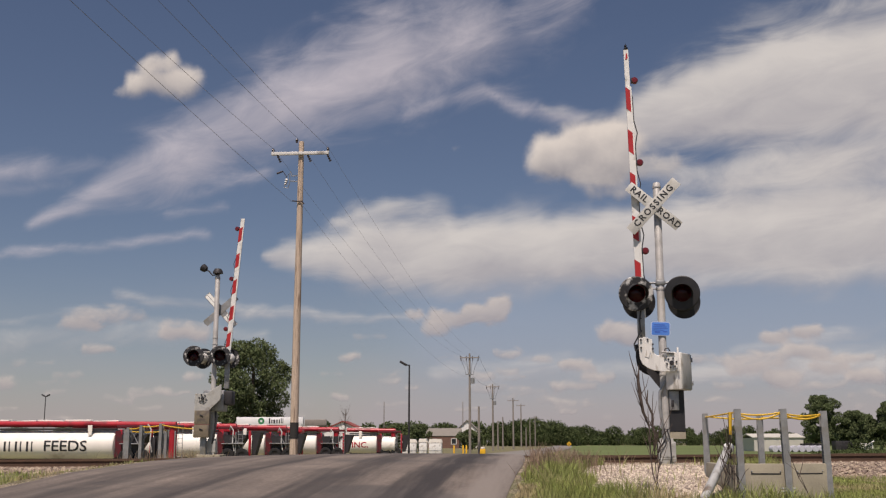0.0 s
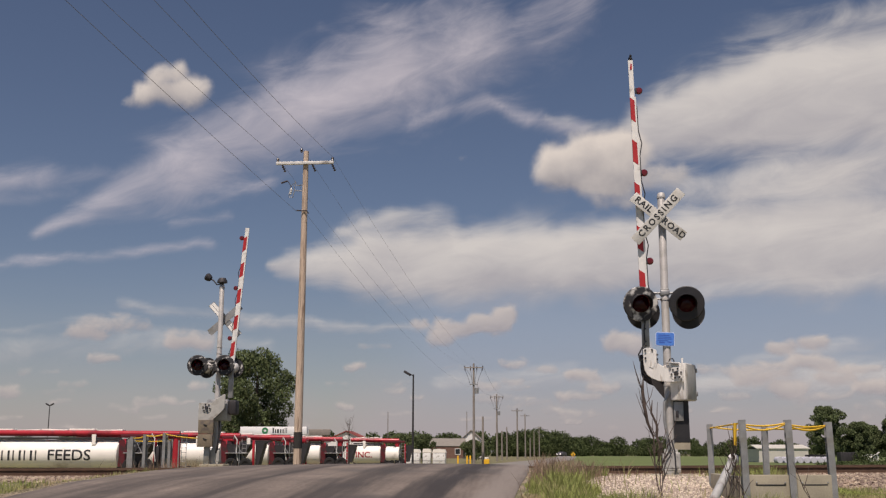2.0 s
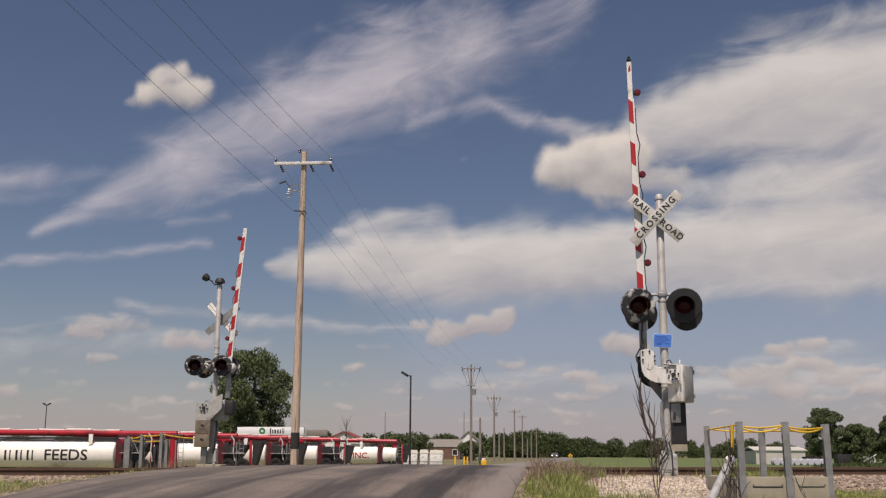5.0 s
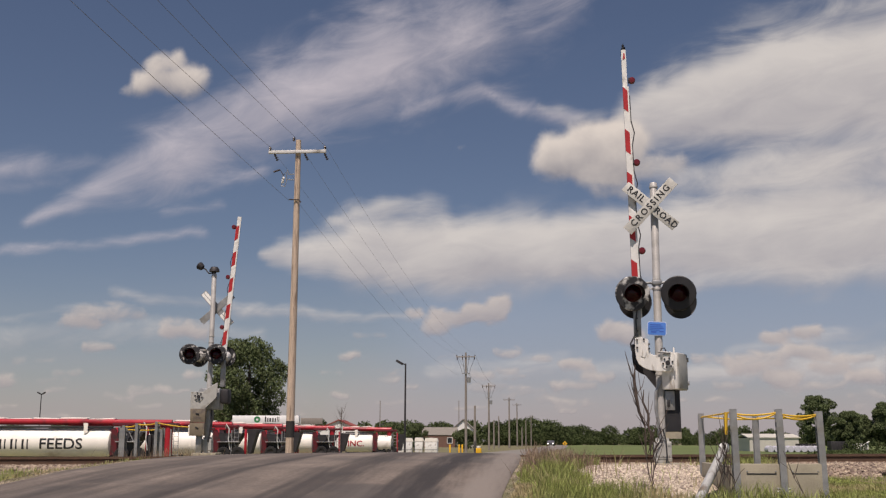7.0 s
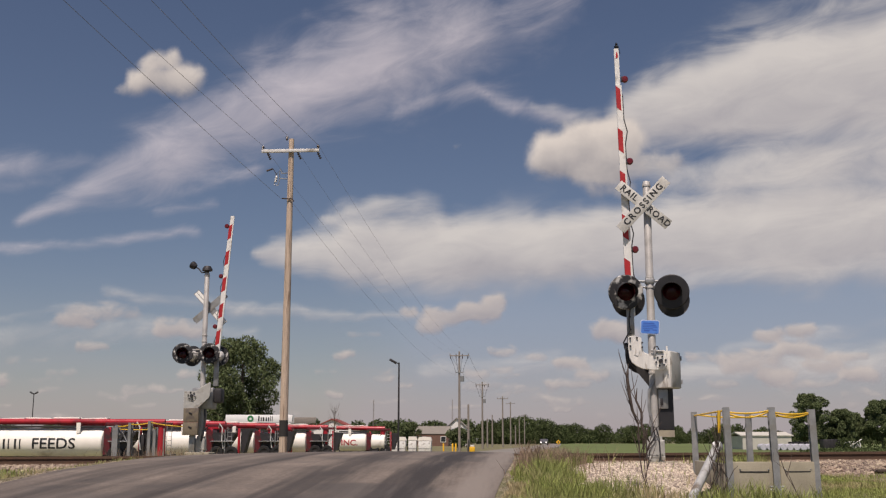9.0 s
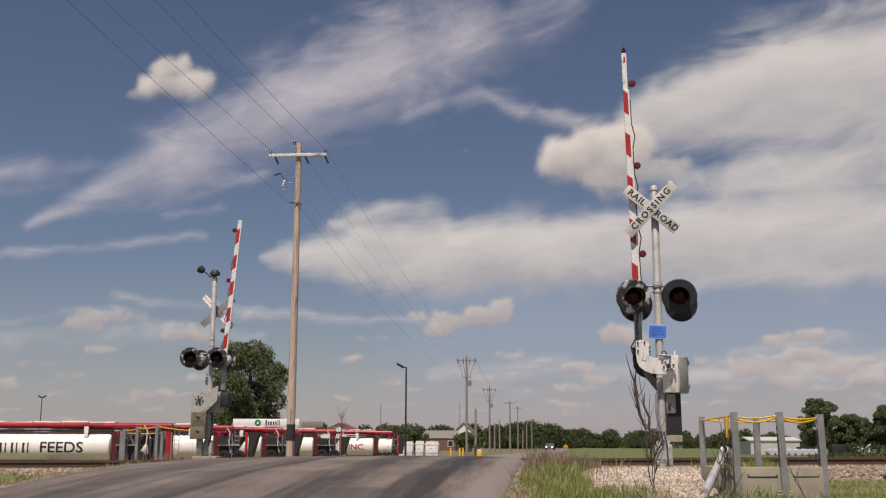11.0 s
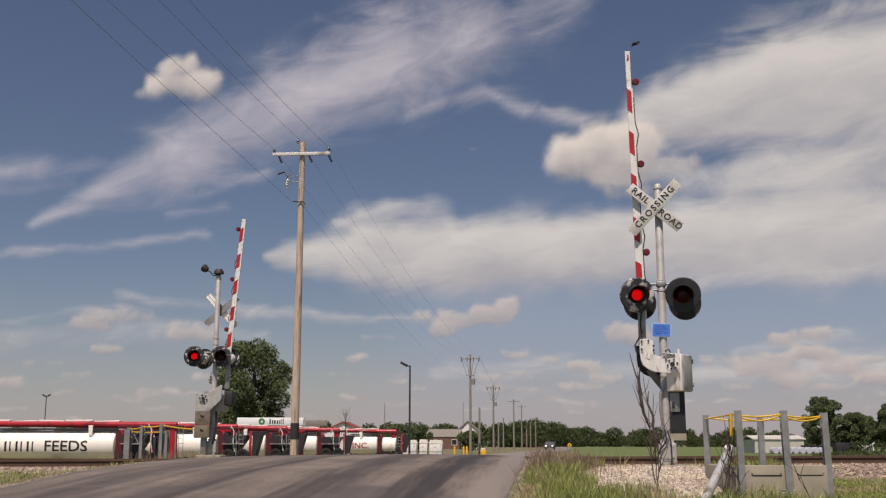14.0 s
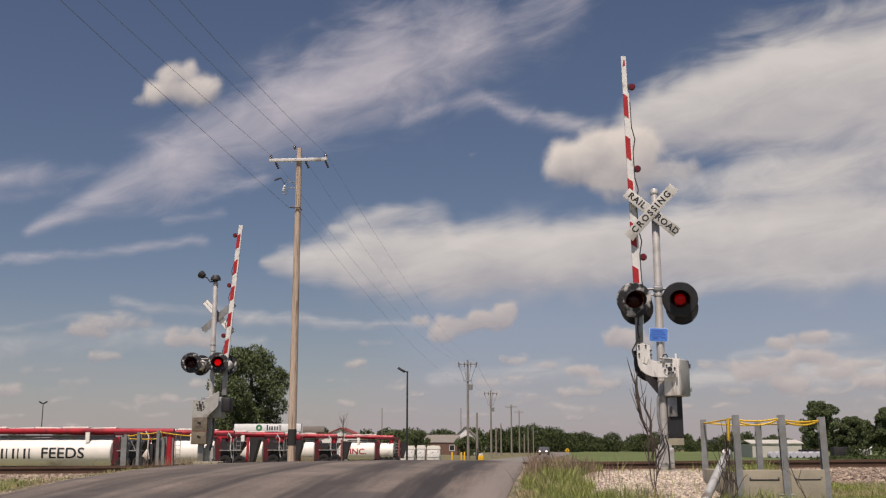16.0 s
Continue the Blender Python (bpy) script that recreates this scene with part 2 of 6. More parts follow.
def lathe(bm, prof, seg=24, m=None, arc=(0, 360), wall=0.0):
    """Turns (radius, z) pairs about z."""
    full = arc[1] - arc[0] >= 360
    k = seg if full else seg + 1
    rings = []
    for r, z in prof:
        rings.append([bm.verts.new((r * math.cos(radians(arc[0] + (arc[1] - arc[0]) * i / seg)), r * math.sin(radians(arc[0] + (arc[1] - arc[0]) * i / seg)), z)) for i in range(k)])
    for p, q in zip(rings, rings[1:]):
        for i in range(seg):
            j = (i + 1) % k
            bm.faces.new((p[i], p[j], q[j], q[i]))
    vs = [v for ring in rings for v in ring]
    if m is not None:
        bmesh.ops.transform(bm, matrix=m, verts=vs)
    return vs


def ball(bm, c, r, sub=2, s=(1, 1, 1)):
    bmesh.ops.create_icosphere(bm, subdivisions=sub, radius=r, matrix=Matrix.Translation(c) @ Matrix.Diagonal((*s, 1)))


def slab(bm, outline, t, m=None):
    """A flat plate from an (x, z) outline, t thick along y, centred."""
    f = [bm.verts.new((x, -t / 2, z)) for x, z in outline]
    g = [bm.verts.new((x, t / 2, z)) for x, z in outline]
    bm.faces.new(f)
    bm.faces.new(g[::-1])
    k = len(outline)
    for i in range(k):
        j = (i + 1) % k
        bm.faces.new((f[j], f[i], g[i], g[j]))
    if m is not None:
        bmesh.ops.transform(bm, matrix=m, verts=f + g)


def mesh_of(bm, name, material, smooth=None):
    bmesh.ops.recalc_face_normals(bm, faces=bm.faces)
    me = bpy.data.meshes.new(name)
    bm.to_mesh(me)
    bm.free()
    me.materials.append(material)
    if smooth is not None:
        me.shade_smooth()
        me.set_sharp_from_angle(angle=radians(smooth))
    return me


def part(name, bm, material, parent=None, label="", smooth=35):
    ob = new(name, mesh_of(bm, name, material, smooth))
    ob.parent = parent
    if label:
        tagged(ob, label)
    return ob


def thing(name, m, label, category, group="", kind=""):
    ob = new(name)
    ob.matrix_basis = m
    return tagged(ob, label, category, group, kind)


def text_mesh(s, size, bold=0.0, spread=1.0):
    cu = bpy.data.curves.new("lettering", "FONT")
    cu.body, cu.size, cu.align_x, cu.align_y = s, size, "CENTER", "CENTER"
    cu.extrude, cu.offset, cu.resolution_u, cu.space_character = 0.0015, bold, 3, spread
    ob = bpy.data.objects.new("lettering", cu)
    scene.collection.objects.link(ob)
    dg = bpy.context.evaluated_depsgraph_get()
    me = bpy.data.meshes.new_from_object(ob.evaluated_get(dg))
    bpy.data.objects.remove(ob)
    return me


def lettering(s, size, m, material, parent, bold=0.0, name="lettering", wide=1.0, spread=1.0):
    me = text_mesh(s, size, bold, spread)
    me.transform(m @ Matrix.Diagonal((wide, 1, 1, 1)))
    me.materials.clear()
    me.materials.append(material)
    ob = new(name, me)
    ob.parent = parent
    return ob


UPRIGHT = pose(0, 0, 0, 90)  # lays a flat text into the x-z plane, read from -y


def smoothstep(a, b, x):
    t = np.clip((x - a) / (b - a), 0, 1)
    return t * t * (3 - 2 * t)


# ---- ground ----
TRACK_Y = 24.3


def rail_z(x):
    return 1.19 + 0.008 * x


def road_mid(y):
    return float(np.interp(y, [0, 60, 80, 110, 150, 190, 285, 400, 1200], [-3.85, -3.85, -3.1, -1.3, 1.5, 4.5, 8.8, 13, 40]))


def road_z(x, y):
    up = np.interp(y, [-60, 0, 10, 17, 21, 23, 26, 30, 40, 60, 120, 5000], [0.0, 0.0, 0.58, 1.04, 1.18, 1.215, 1.215, 1.17, 0.95, 0.45, 0.35, 0.35])
    return float(up + 0.008 * np.clip(x, -14, 12) * np.exp(-((y - 24) / 9) ** 2))


def land_z(x, y):
    """Open ground beside road and track."""
    base = float(np.interp(y, [-60, 0, 10, 16, 19.5, 21.5, 27.5, 30, 40, 60, 75, 125, 180, 5000], [-0.15, -0.12, 0.38, 0.62, 0.74, 0.86, 0.9, 0.85, 0.7, 0.3, 0.05, 0.05, 0.25, 0.3]))
    side = min(abs(x - road_mid(y)) - 3.6, 30)
    road = road_z(x, y) - 0.02
    k = float(smoothstep(0.0, 2.6, side))
    z = road * (1 - k) + base * k
    for cx, cy, top in ((2.2, 18.6, 1.07), (-9.0, 29.6, 1.1)):
        d = math.hypot((x - cx) * 0.9, y - cy)
        if d < 6:
            z = max(z, top - 0.1 * max(0.0, d - 0.7))
    return z


def ground_height(x, y):
    side = abs(x - road_mid(y)) - 3.3
    if side < 0:
        return road_z(x, y) - 0.05
    return land_z(x, y) - 0.02 + 0.03 * noise.noise((x * 0.8, y * 0.8, 0)) * (1 if y < 60 else 0)


def grid_mesh(xs, ys, h):
    V = [(x, y, h(x, y)) for y in ys for x in xs]
    k = len(xs)
    Fs = [(j * k + i, j * k + i + 1, (j + 1) * k + i + 1, (j + 1) * k + i) for j in range(len(ys) - 1) for i in range(k - 1)]
    me = bpy.data.meshes.new("ground")
    me.from_pydata(V, [], Fs)
    me.shade_smooth()
    return me


gx = sorted(set([-4000, -1500, -600, -250, -120, -70, -45] + [round(v, 2) for v in np.arange(-30, 30.01, 0.6)] + [45, 70, 120, 250, 600, 1500, 4000]))
gy = sorted(set([-300, -80, -30, -10, -3] + [round(v, 2) for v in np.arange(0, 45.01, 0.5)] + [50, 56, 62, 70, 80, 95, 120, 160, 220, 300, 420, 700, 1500, 4500]))
gm = grid_mesh(gx, gy, ground_height)
gm.materials.append(SOIL)
tagged(new("ground", gm), "flat grassy roadside land with bare soil patches", "ground", kind="structure")


def strip(name, y0, y1, step, half_l, half_r, material, lift=0.0, cols=12):
    ys = list(np.arange(y0, y1 + step / 2, step))
    us = np.linspace(-1, 1, cols)
    V, Fs = [], []
    for y in ys:
        for u in us:
            x = road_mid(y) + (u * half_r(y) if u > 0 else u * half_l(y))
            V.append((x, y, road_z(x, y) + lift + 0.04 * (1 - u * u)))
    for j in range(len(ys) - 1):
        for i in range(cols - 1):
            a = j * cols + i
            Fs.append((a, a + 1, a + cols + 1, a + cols))
    me = bpy.data.meshes.new(name)
    me.from_pydata(V, [], Fs)
    me.materials.append(material)
    me.shade_smooth()
    return new(name, me)


def flare(y):
    return 3.5 + 0.28 * math.exp(-((y - 21) / 6) ** 2)


road = strip("road", -20, 90, 1.0, flare, flare, ASPHALT, 0.0, 20)
tagged(road, "worn grey asphalt country road humped over the railway", "road", kind="structure")
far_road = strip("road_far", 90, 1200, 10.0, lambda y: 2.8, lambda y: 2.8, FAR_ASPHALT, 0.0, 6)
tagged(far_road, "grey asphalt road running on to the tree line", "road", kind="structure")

def shoulder(side, y0, y1, label):
    """A ragged tan gravel edge beside the asphalt."""
    V, Fs = [], []
    ys = np.arange(y0, y1, 0.25)
    for y in ys:
        e = road_mid(y) + side * (flare(y) - 0.04)
        w = 0.34 + 0.16 * noise.noise((y * 0.9, side * 5.0, 2.0)) + 0.08 * noise.noise((y * 3.1, side * 5.0, 7.0))
        for u in (0.0, 0.5, 1.0):
            x = e + side * w * u
            V.append((x, y, max(land_z(x, y), road_z(x, y) - 0.03) + 0.012 - 0.03 * u))
    for j in range(len(ys) - 1):
        for i in range(2):
            a = j * 3 + i
            Fs.append((a, a + 1, a + 4, a + 3))
    me = bpy.data.meshes.new("shoulder")
    me.from_pydata(V, [], Fs)
    me.materials.append(SHOULDER)
    me.shade_smooth()
    tagged(new("shoulder", me), label, "road shoulder", kind="structure")


shoulder(1, -5, 22.5, "narrow tan gravel shoulder at the asphalt's edge")
shoulder(-1, -5, 22.5, "narrow tan gravel shoulder at the asphalt's edge")

# ---- railway ----
def build_track():
    track = thing("railway_track", pose(0, TRACK_Y, 0), "single railway track with rusted rails on dark wooden ties", "railway track", kind="structure")
    tilt = Matrix.Rotation(-math.atan(0.008), 4, "Y")
    for dy in (-0.7525, 0.7525):
        bm = bmesh.new()
        prof = [(-0.07, -0.17), (0.07, -0.17), (0.07, -0.155), (0.012, -0.135), (0.012, -0.045), (0.037, -0.035), (0.037, 0.0), (-0.037, 0.0), (-0.037, -0.035), (-0.012, -0.045), (-0.012, -0.135), (-0.07, -0.155)]
        ends = [[bm.verts.new((x, dy + py, rail_z(x) + pz)) for py, pz in prof] for x in (-160, -40, -20, 0, 20, 40, 160)]
        for p, q in zip(ends, ends[1:]):
            for i in range(12):
                bm.faces.new((p[i], p[(i + 1) % 12], q[(i + 1) % 12], q[i]))
        part("rail", bm, RUST, track, "rusted steel rail")
    tie_mesh = None
    for i in range(-60, 110):
        x = i * 0.52
        if -8.5 < x < 0.8:
            continue
        if tie_mesh is None:
            bm = bmesh.new()
            box(bm, (0, 0, 0), (0.22, 2.6, 0.16), bevel=0.012)
            tie_mesh = mesh_of(bm, "tie", TIE)
        t = new("tie", tie_mesh)
        t.parent = track
        t.matrix_basis = pose(x, 0.0, rail_z(x) - 0.255, 0, 0, (i * 37 % 5 - 2) * 0.4)
    return track


build_track()


def pebble_heap(name, count, place, size, material, seed, label, category="gravel"):
    """Loose stones: squashed six-pointed lumps."""
    rnd = random.Random(seed)
    V, Fs = [], []
    base = [(1, 0, 0), (0, 1, 0), (-1, 0, 0), (0, -1, 0), (0, 0, 1), (0, 0, -1)]
    tri = [(0, 1, 4), (1, 2, 4), (2, 3, 4), (3, 0, 4), (1, 0, 5), (2, 1, 5), (3, 2, 5), (0, 3, 5)]
    for _ in range(count):
        x, y, z = place(rnd)
        r = size * rnd.uniform(0.55, 1.35)
        m = Euler((rnd.uniform(0, 6), rnd.uniform(0, 6), rnd.uniform(0, 6))).to_matrix()
        k = len(V)
        for p in base:
            v = m @ Vector([c * r * rnd.uniform(0.65, 1.2) for c in p])
            V.append((x + v.x, y + v.y, z + v.z * 0.8))
        Fs += [(a + k, b + k, c + k) for a, b, c in tri]
    me = bpy.data.meshes.new(name)
    me.from_pydata(V, [], Fs)
    me.materials.append(material)
    return tagged(new(name, me), label, category, kind="stuff")


def ballast_height(x, d):
    """Height of the ballast bed at d metres from the track's middle."""
    foot = 2.9
    top = rail_z(x) - 0.2
    g = land_z(x, TRACK_Y + d)
    return top + (g - 0.06 - top) * float(smoothstep(1.35, foot, abs(d)))


bxs = [-160, -80, -40] + list(np.arange(-26, 30.1, 0.8)) + [40, 80, 160]
bm_ = grid_mesh(bxs, [TRACK_Y + d for d in (-3.0, -2.6, -2.2, -1.8, -1.4, 0, 1.4, 2.0, 2.6, 3.0)], lambda x, y: ballast_height(x, y - TRACK_Y) if not -7.6 < x < 0.4 else road_z(x, y) - 0.12)
bm_.materials.append(BALLAST)
tagged(new("ballast_bed", bm_), "bed of brownish grey ballast stone under the track", "ballast", kind="structure")


def ballast_spot(rnd):
    x = rnd.uniform(-24, 22)
    while -7.8 < x < 0.6:
        x = rnd.uniform(-24, 22)
    d = -abs(rnd.gauss(0, 1.3)) - 0.9 if rnd.random() < 0.85 else rnd.uniform(-0.6, 0.6)
    d = max(d, -3.2)
    return x, TRACK_Y + d, ballast_height(x, d) + 0.01


pebble_heap("ballast_stones", 26000, ballast_spot, 0.055, BALLAST, 3, "loose brownish grey ballast stones along the track")


# ---- crossing signals ----
def signal_lamp(parent, m, face, label, lit, size=1.04, shell=None):
    """A flasher facing -y: background disc, hood, lens, bowl and housing."""
    lamp = new("flasher")
    lamp.parent = parent
    lamp.matrix_basis = m @ Matrix.Scale(size, 4)
    tagged(lamp, label)
    r90 = pose(0, 0, 0, 90)
    bm = bmesh.new()
    lathe(bm, [(0.155, -0.004), (0.29, -0.008), (0.305, -0.022), (0.305, -0.004), (0.29, 0.008), (0.155, 0.010), (0.155, -0.004)], 40, r90)
    part("background_disc", bm, face, lamp)
    bm = bmesh.new()
    for rr in ((0.165, 0.172),):
        # a hood: an upper shell that reaches out over the lens, longest at its crown
        seg, ring_in, ring_out = 30, [], []
        for i in range(seg + 1):
            a = radians(-28 + 236 * i / seg)
            reach = 0.06 + 0.24 * max(0.0, math.sin((a + radians(28)) * 180 / 236)) ** 0.6
            for rad, keep in ((rr[0], ring_in), (rr[1], ring_out)):
                keep.append([bm.verts.new((rad * math.cos(a) * k, -d, rad * math.sin(a) * k - d * 0.12)) for d, k in ((0.0, 1.0), (reach * 0.5, 1.03), (reach, 1.06))])
        for keep in (ring_in, ring_out):
            for p, q in zip(keep, keep[1:]):
                for j in range(2):
                    bm.faces.new((p[j], p[j + 1], q[j + 1], q[j]))
        for p, q, u, v in zip(ring_in, ring_in[1:], ring_out, ring_out[1:]):
            bm.faces.new((p[2], q[2], v[2], u[2]))
    part("hood", bm, BLACK_PAINT, lamp)
    bm = bmesh.new()
    lathe(bm, [(0.16, 0.0), (0.165, 0.07), (0.15, 0.14), (0.1, 0.19), (0.03, 0.2)], 28, pose(0, 0, 0, -90))
    part("housing", bm, shell or face, lamp)
    bm = bmesh.new()
    lathe(bm, [(0.002, 0.028), (0.06, 0.026), (0.11, 0.016), (0.15, 0.0)], 28, pose(0, -0.012, 0, 90))
    part("lens", bm, RED_GLASS, lamp, "dark red glass lens")
    bm = bmesh.new()
    lathe(bm, [(0.002, 0.0), (0.152, 0.0), (0.152, 0.012), (0.002, 0.012)], 28, pose(0, 0.04, 0, 90))
    part("reflector", bm, LENS_DARK, lamp)
    bm = bmesh.new()
    lathe(bm, [(0.002, 0.012), (0.05, 0.01), (0.095, 0.0), (0.09, -0.004), (0.002, -0.004)], 24, r90)
    bulb = part("bulb", bm, lit, lamp, "red light source")
    bulb.matrix_basis = pose(0, 0.08, 0)
    return bulb


def red_glass():
    m = bpy.data.materials.new("red lens glass")
    m.use_nodes = True
    n, l = m.node_tree.nodes, m.node_tree.links
    t = n.new("ShaderNodeBsdfTransparent")
    t.inputs[0].default_value = (0.6, 0.03, 0.045, 1)
    b = n["Principled BSDF"]
    b.inputs["Base Color"].default_value = (0.05, 0.003, 0.008, 1)
    b.inputs["Roughness"].default_value = 0.12
    x = n.new("ShaderNodeMixShader")
    x.inputs[0].default_value = 0.45
    l.new(t.outputs[0], x.inputs[1])
    l.new(b.outputs[0], x.inputs[2])
    l.new(x.outputs[0], n["Material Output"].inputs[0])
    return m


RED_GLASS = red_glass()
BULBS = {"a": [], "b": []}


def crossbuck(parent, z, y):
    for k, (ang, long) in enumerate(((41, 1.19), (-47, 1.28))):
        blade = new("crossbuck_blade")
        blade.parent = parent
        blade.matrix_basis = pose(-0.085, y - 0.012 * k, z, 0, ang, 0)
        bm = bmesh.new()
        box(bm, (0, 0, 0), (long, 0.006, 0.2), bevel=0.002)
        part("board", bm, SIGN_WHITE, blade, "weathered white crossbuck board with black letters")
        bm = bmesh.new()
        box(bm, (0, 0.0045, 0), (long - 0.004, 0.003, 0.196))
        part("back_sheet", bm, GALV, blade, "bare grey metal back")
        words = (("RAIL", -0.34), ("ROAD", 0.36)) if k == 0 else (("CROSSING", 0.0),)
        face = pose(0, -0.0055, 0)
        for word, dx in words:
            lettering(word, 0.165, face @ pose(dx, 0, 0.004) @ UPRIGHT, DARK_LETTER, blade, 0.0035, wide=1.0, spread=1.36 if k else 1.15)
        for dx in (-0.5, 0.0, 0.5) if k else (-0.48, 0.48):
            bm = bmesh.new()
            tube(bm, (dx, -0.003, -0.075), (dx, -0.009, -0.075), 0.008, 0.008, 8)
            part("rivet", bm, GALV, blade)
        if k == 1:
            for dx, ln in ((-0.42, 0.42), (0.4, 0.44)):
                for dz in (-0.046, 0.046):
                    bm = bmesh.new()
                    box(bm, (dx, 0.0085, dz), (ln, 0.003, 0.078))
                    part("reflective_strip", bm, REFLEX_WHITE, blade, "bright white reflective strip")


def gate_arm(parent, x0, z0, x1, z1, y, lamps, side, first, stripes=0.83, wide0=0.15, wide1=0.1, bare=1):
    """A tapering striped arm, from low to high, with red marker lamps on one edge."""
    a, b = Vector((x0, y, z0)), Vector((x1, y, z1))
    arm = new("gate_arm")
    arm.parent = parent
    tagged(arm, "raised red and white striped gate arm")
    d = b - a
    L = d.length
    arm.matrix_basis = Matrix.Translation(a) @ pose(0, 0, 0, 0, math.degrees(math.atan2(d.x, d.z)), 0)
    bm = bmesh.new()
    w = lambda s: wide0 + (wide1 - wide0) * s / L
    joint = L - 0.74
    slab(bm, [(-w(0) / 2, 0), (w(0) / 2, 0), (w(joint) / 2, joint), (-w(joint) / 2, joint)], 0.05)
    part("board", bm, WHITE_PAINT, arm)
    bm = bmesh.new()
    slab(bm, [(-w(joint) / 2, joint - 0.1), (w(joint) / 2 - 0.02, joint - 0.1), (w(L) / 2 - 0.012, L), (-w(L) / 2, L)], 0.034, pose(0, 0.006, 0))
    part("tip_board", bm, WHITE_PAINT, arm, "white board spliced on as the arm's tip")
    if bare > 0:
        bm = bmesh.new()
        slab(bm, [(-0.028, L - 0.2), (0.018, L - 0.18), (0.015, L - 0.08), (-0.01, L - 0.07)], 0.006, pose(0, -0.014, 0))
        part("tip_patch", bm, RED_PAINT, arm, "small faded red patch")
    s = first
    while s < L - 0.6:
        bm = bmesh.new()
        h, lean = stripes * 0.52, 0.075
        c = [(-w(s) / 2, s + lean), (w(s) / 2, s), (w(s + h) / 2, s + h), (-w(s + h) / 2, s + h + lean)]
        # the sheet stops short of one edge, where the white board shows
        slab(bm, [(px * (0.5 if px * bare > 0 else 1.01), pz) for px, pz in c], 0.056)
        part("red_stripe", bm, RED_PAINT, arm)
        s += stripes
    for k, s in enumerate(lamps):
        bm = bmesh.new()
        ex = side * (w(s) / 2 + 0.06)
        tube(bm, (side * w(s) / 2, 0, s), (ex - side * 0.02, 0, s), 0.022, 0.022, 10)
        lathe(bm, [(0.002, -0.05), (0.05, -0.046), (0.066, -0.018), (0.066, 0.018), (0.05, 0.046), (0.002, 0.05)], 16, pose(ex + side * 0.01, 0, s, 90))
        part("marker_lamp", bm, SMALL_LENS, arm, "dark red marker lamp")
        bm = bmesh.new()
        box(bm, (side * (w(s) / 2 + 0.012), -0.01, s), (0.03, 0.07, 0.1), bevel=0.006)
        part("lamp_bracket", bm, DARK_STEEL, arm)
    bm = bmesh.new()
    zs = [0.3 + i * (L * 0.82 - 0.3) / 16 for i in range(17)]
    pipe(bm, [(side * (w(q) / 2 + 0.008 + 0.05 * (i % 4 == 1)), -0.02, q) for i, q in enumerate(zs)], 0.0105)
    part("cable", bm, CABLE, arm)
    return arm


def hub_bolts(parent, x, z, y, ring, r, material):
    bm = bmesh.new()
    way = 1 if y > 0 else -1
    tube(bm, (x, y, z), (x, y + way * 0.012, z), ring * 1.4, ring * 1.4, 24)
    hub = part("hub", bm, STREAKY if way < 0 else DULL_GREY, parent)
    bm = bmesh.new()
    tube(bm, (x, y + way * 0.012, z), (x, y + way * 0.06, z), ring * 0.5, ring * 0.42, 16)
    part("axle_cap", bm, material, hub)
    for i in range(6):
        a = radians(60 * i + 12)
        bm = bmesh.new()
        tube(bm, (x + ring * math.cos(a), y, z + ring * math.sin(a)), (x + ring * math.cos(a), y + way * 0.032, z + ring * math.sin(a)), r, r, 6)
        part("bolt", bm, material, hub)


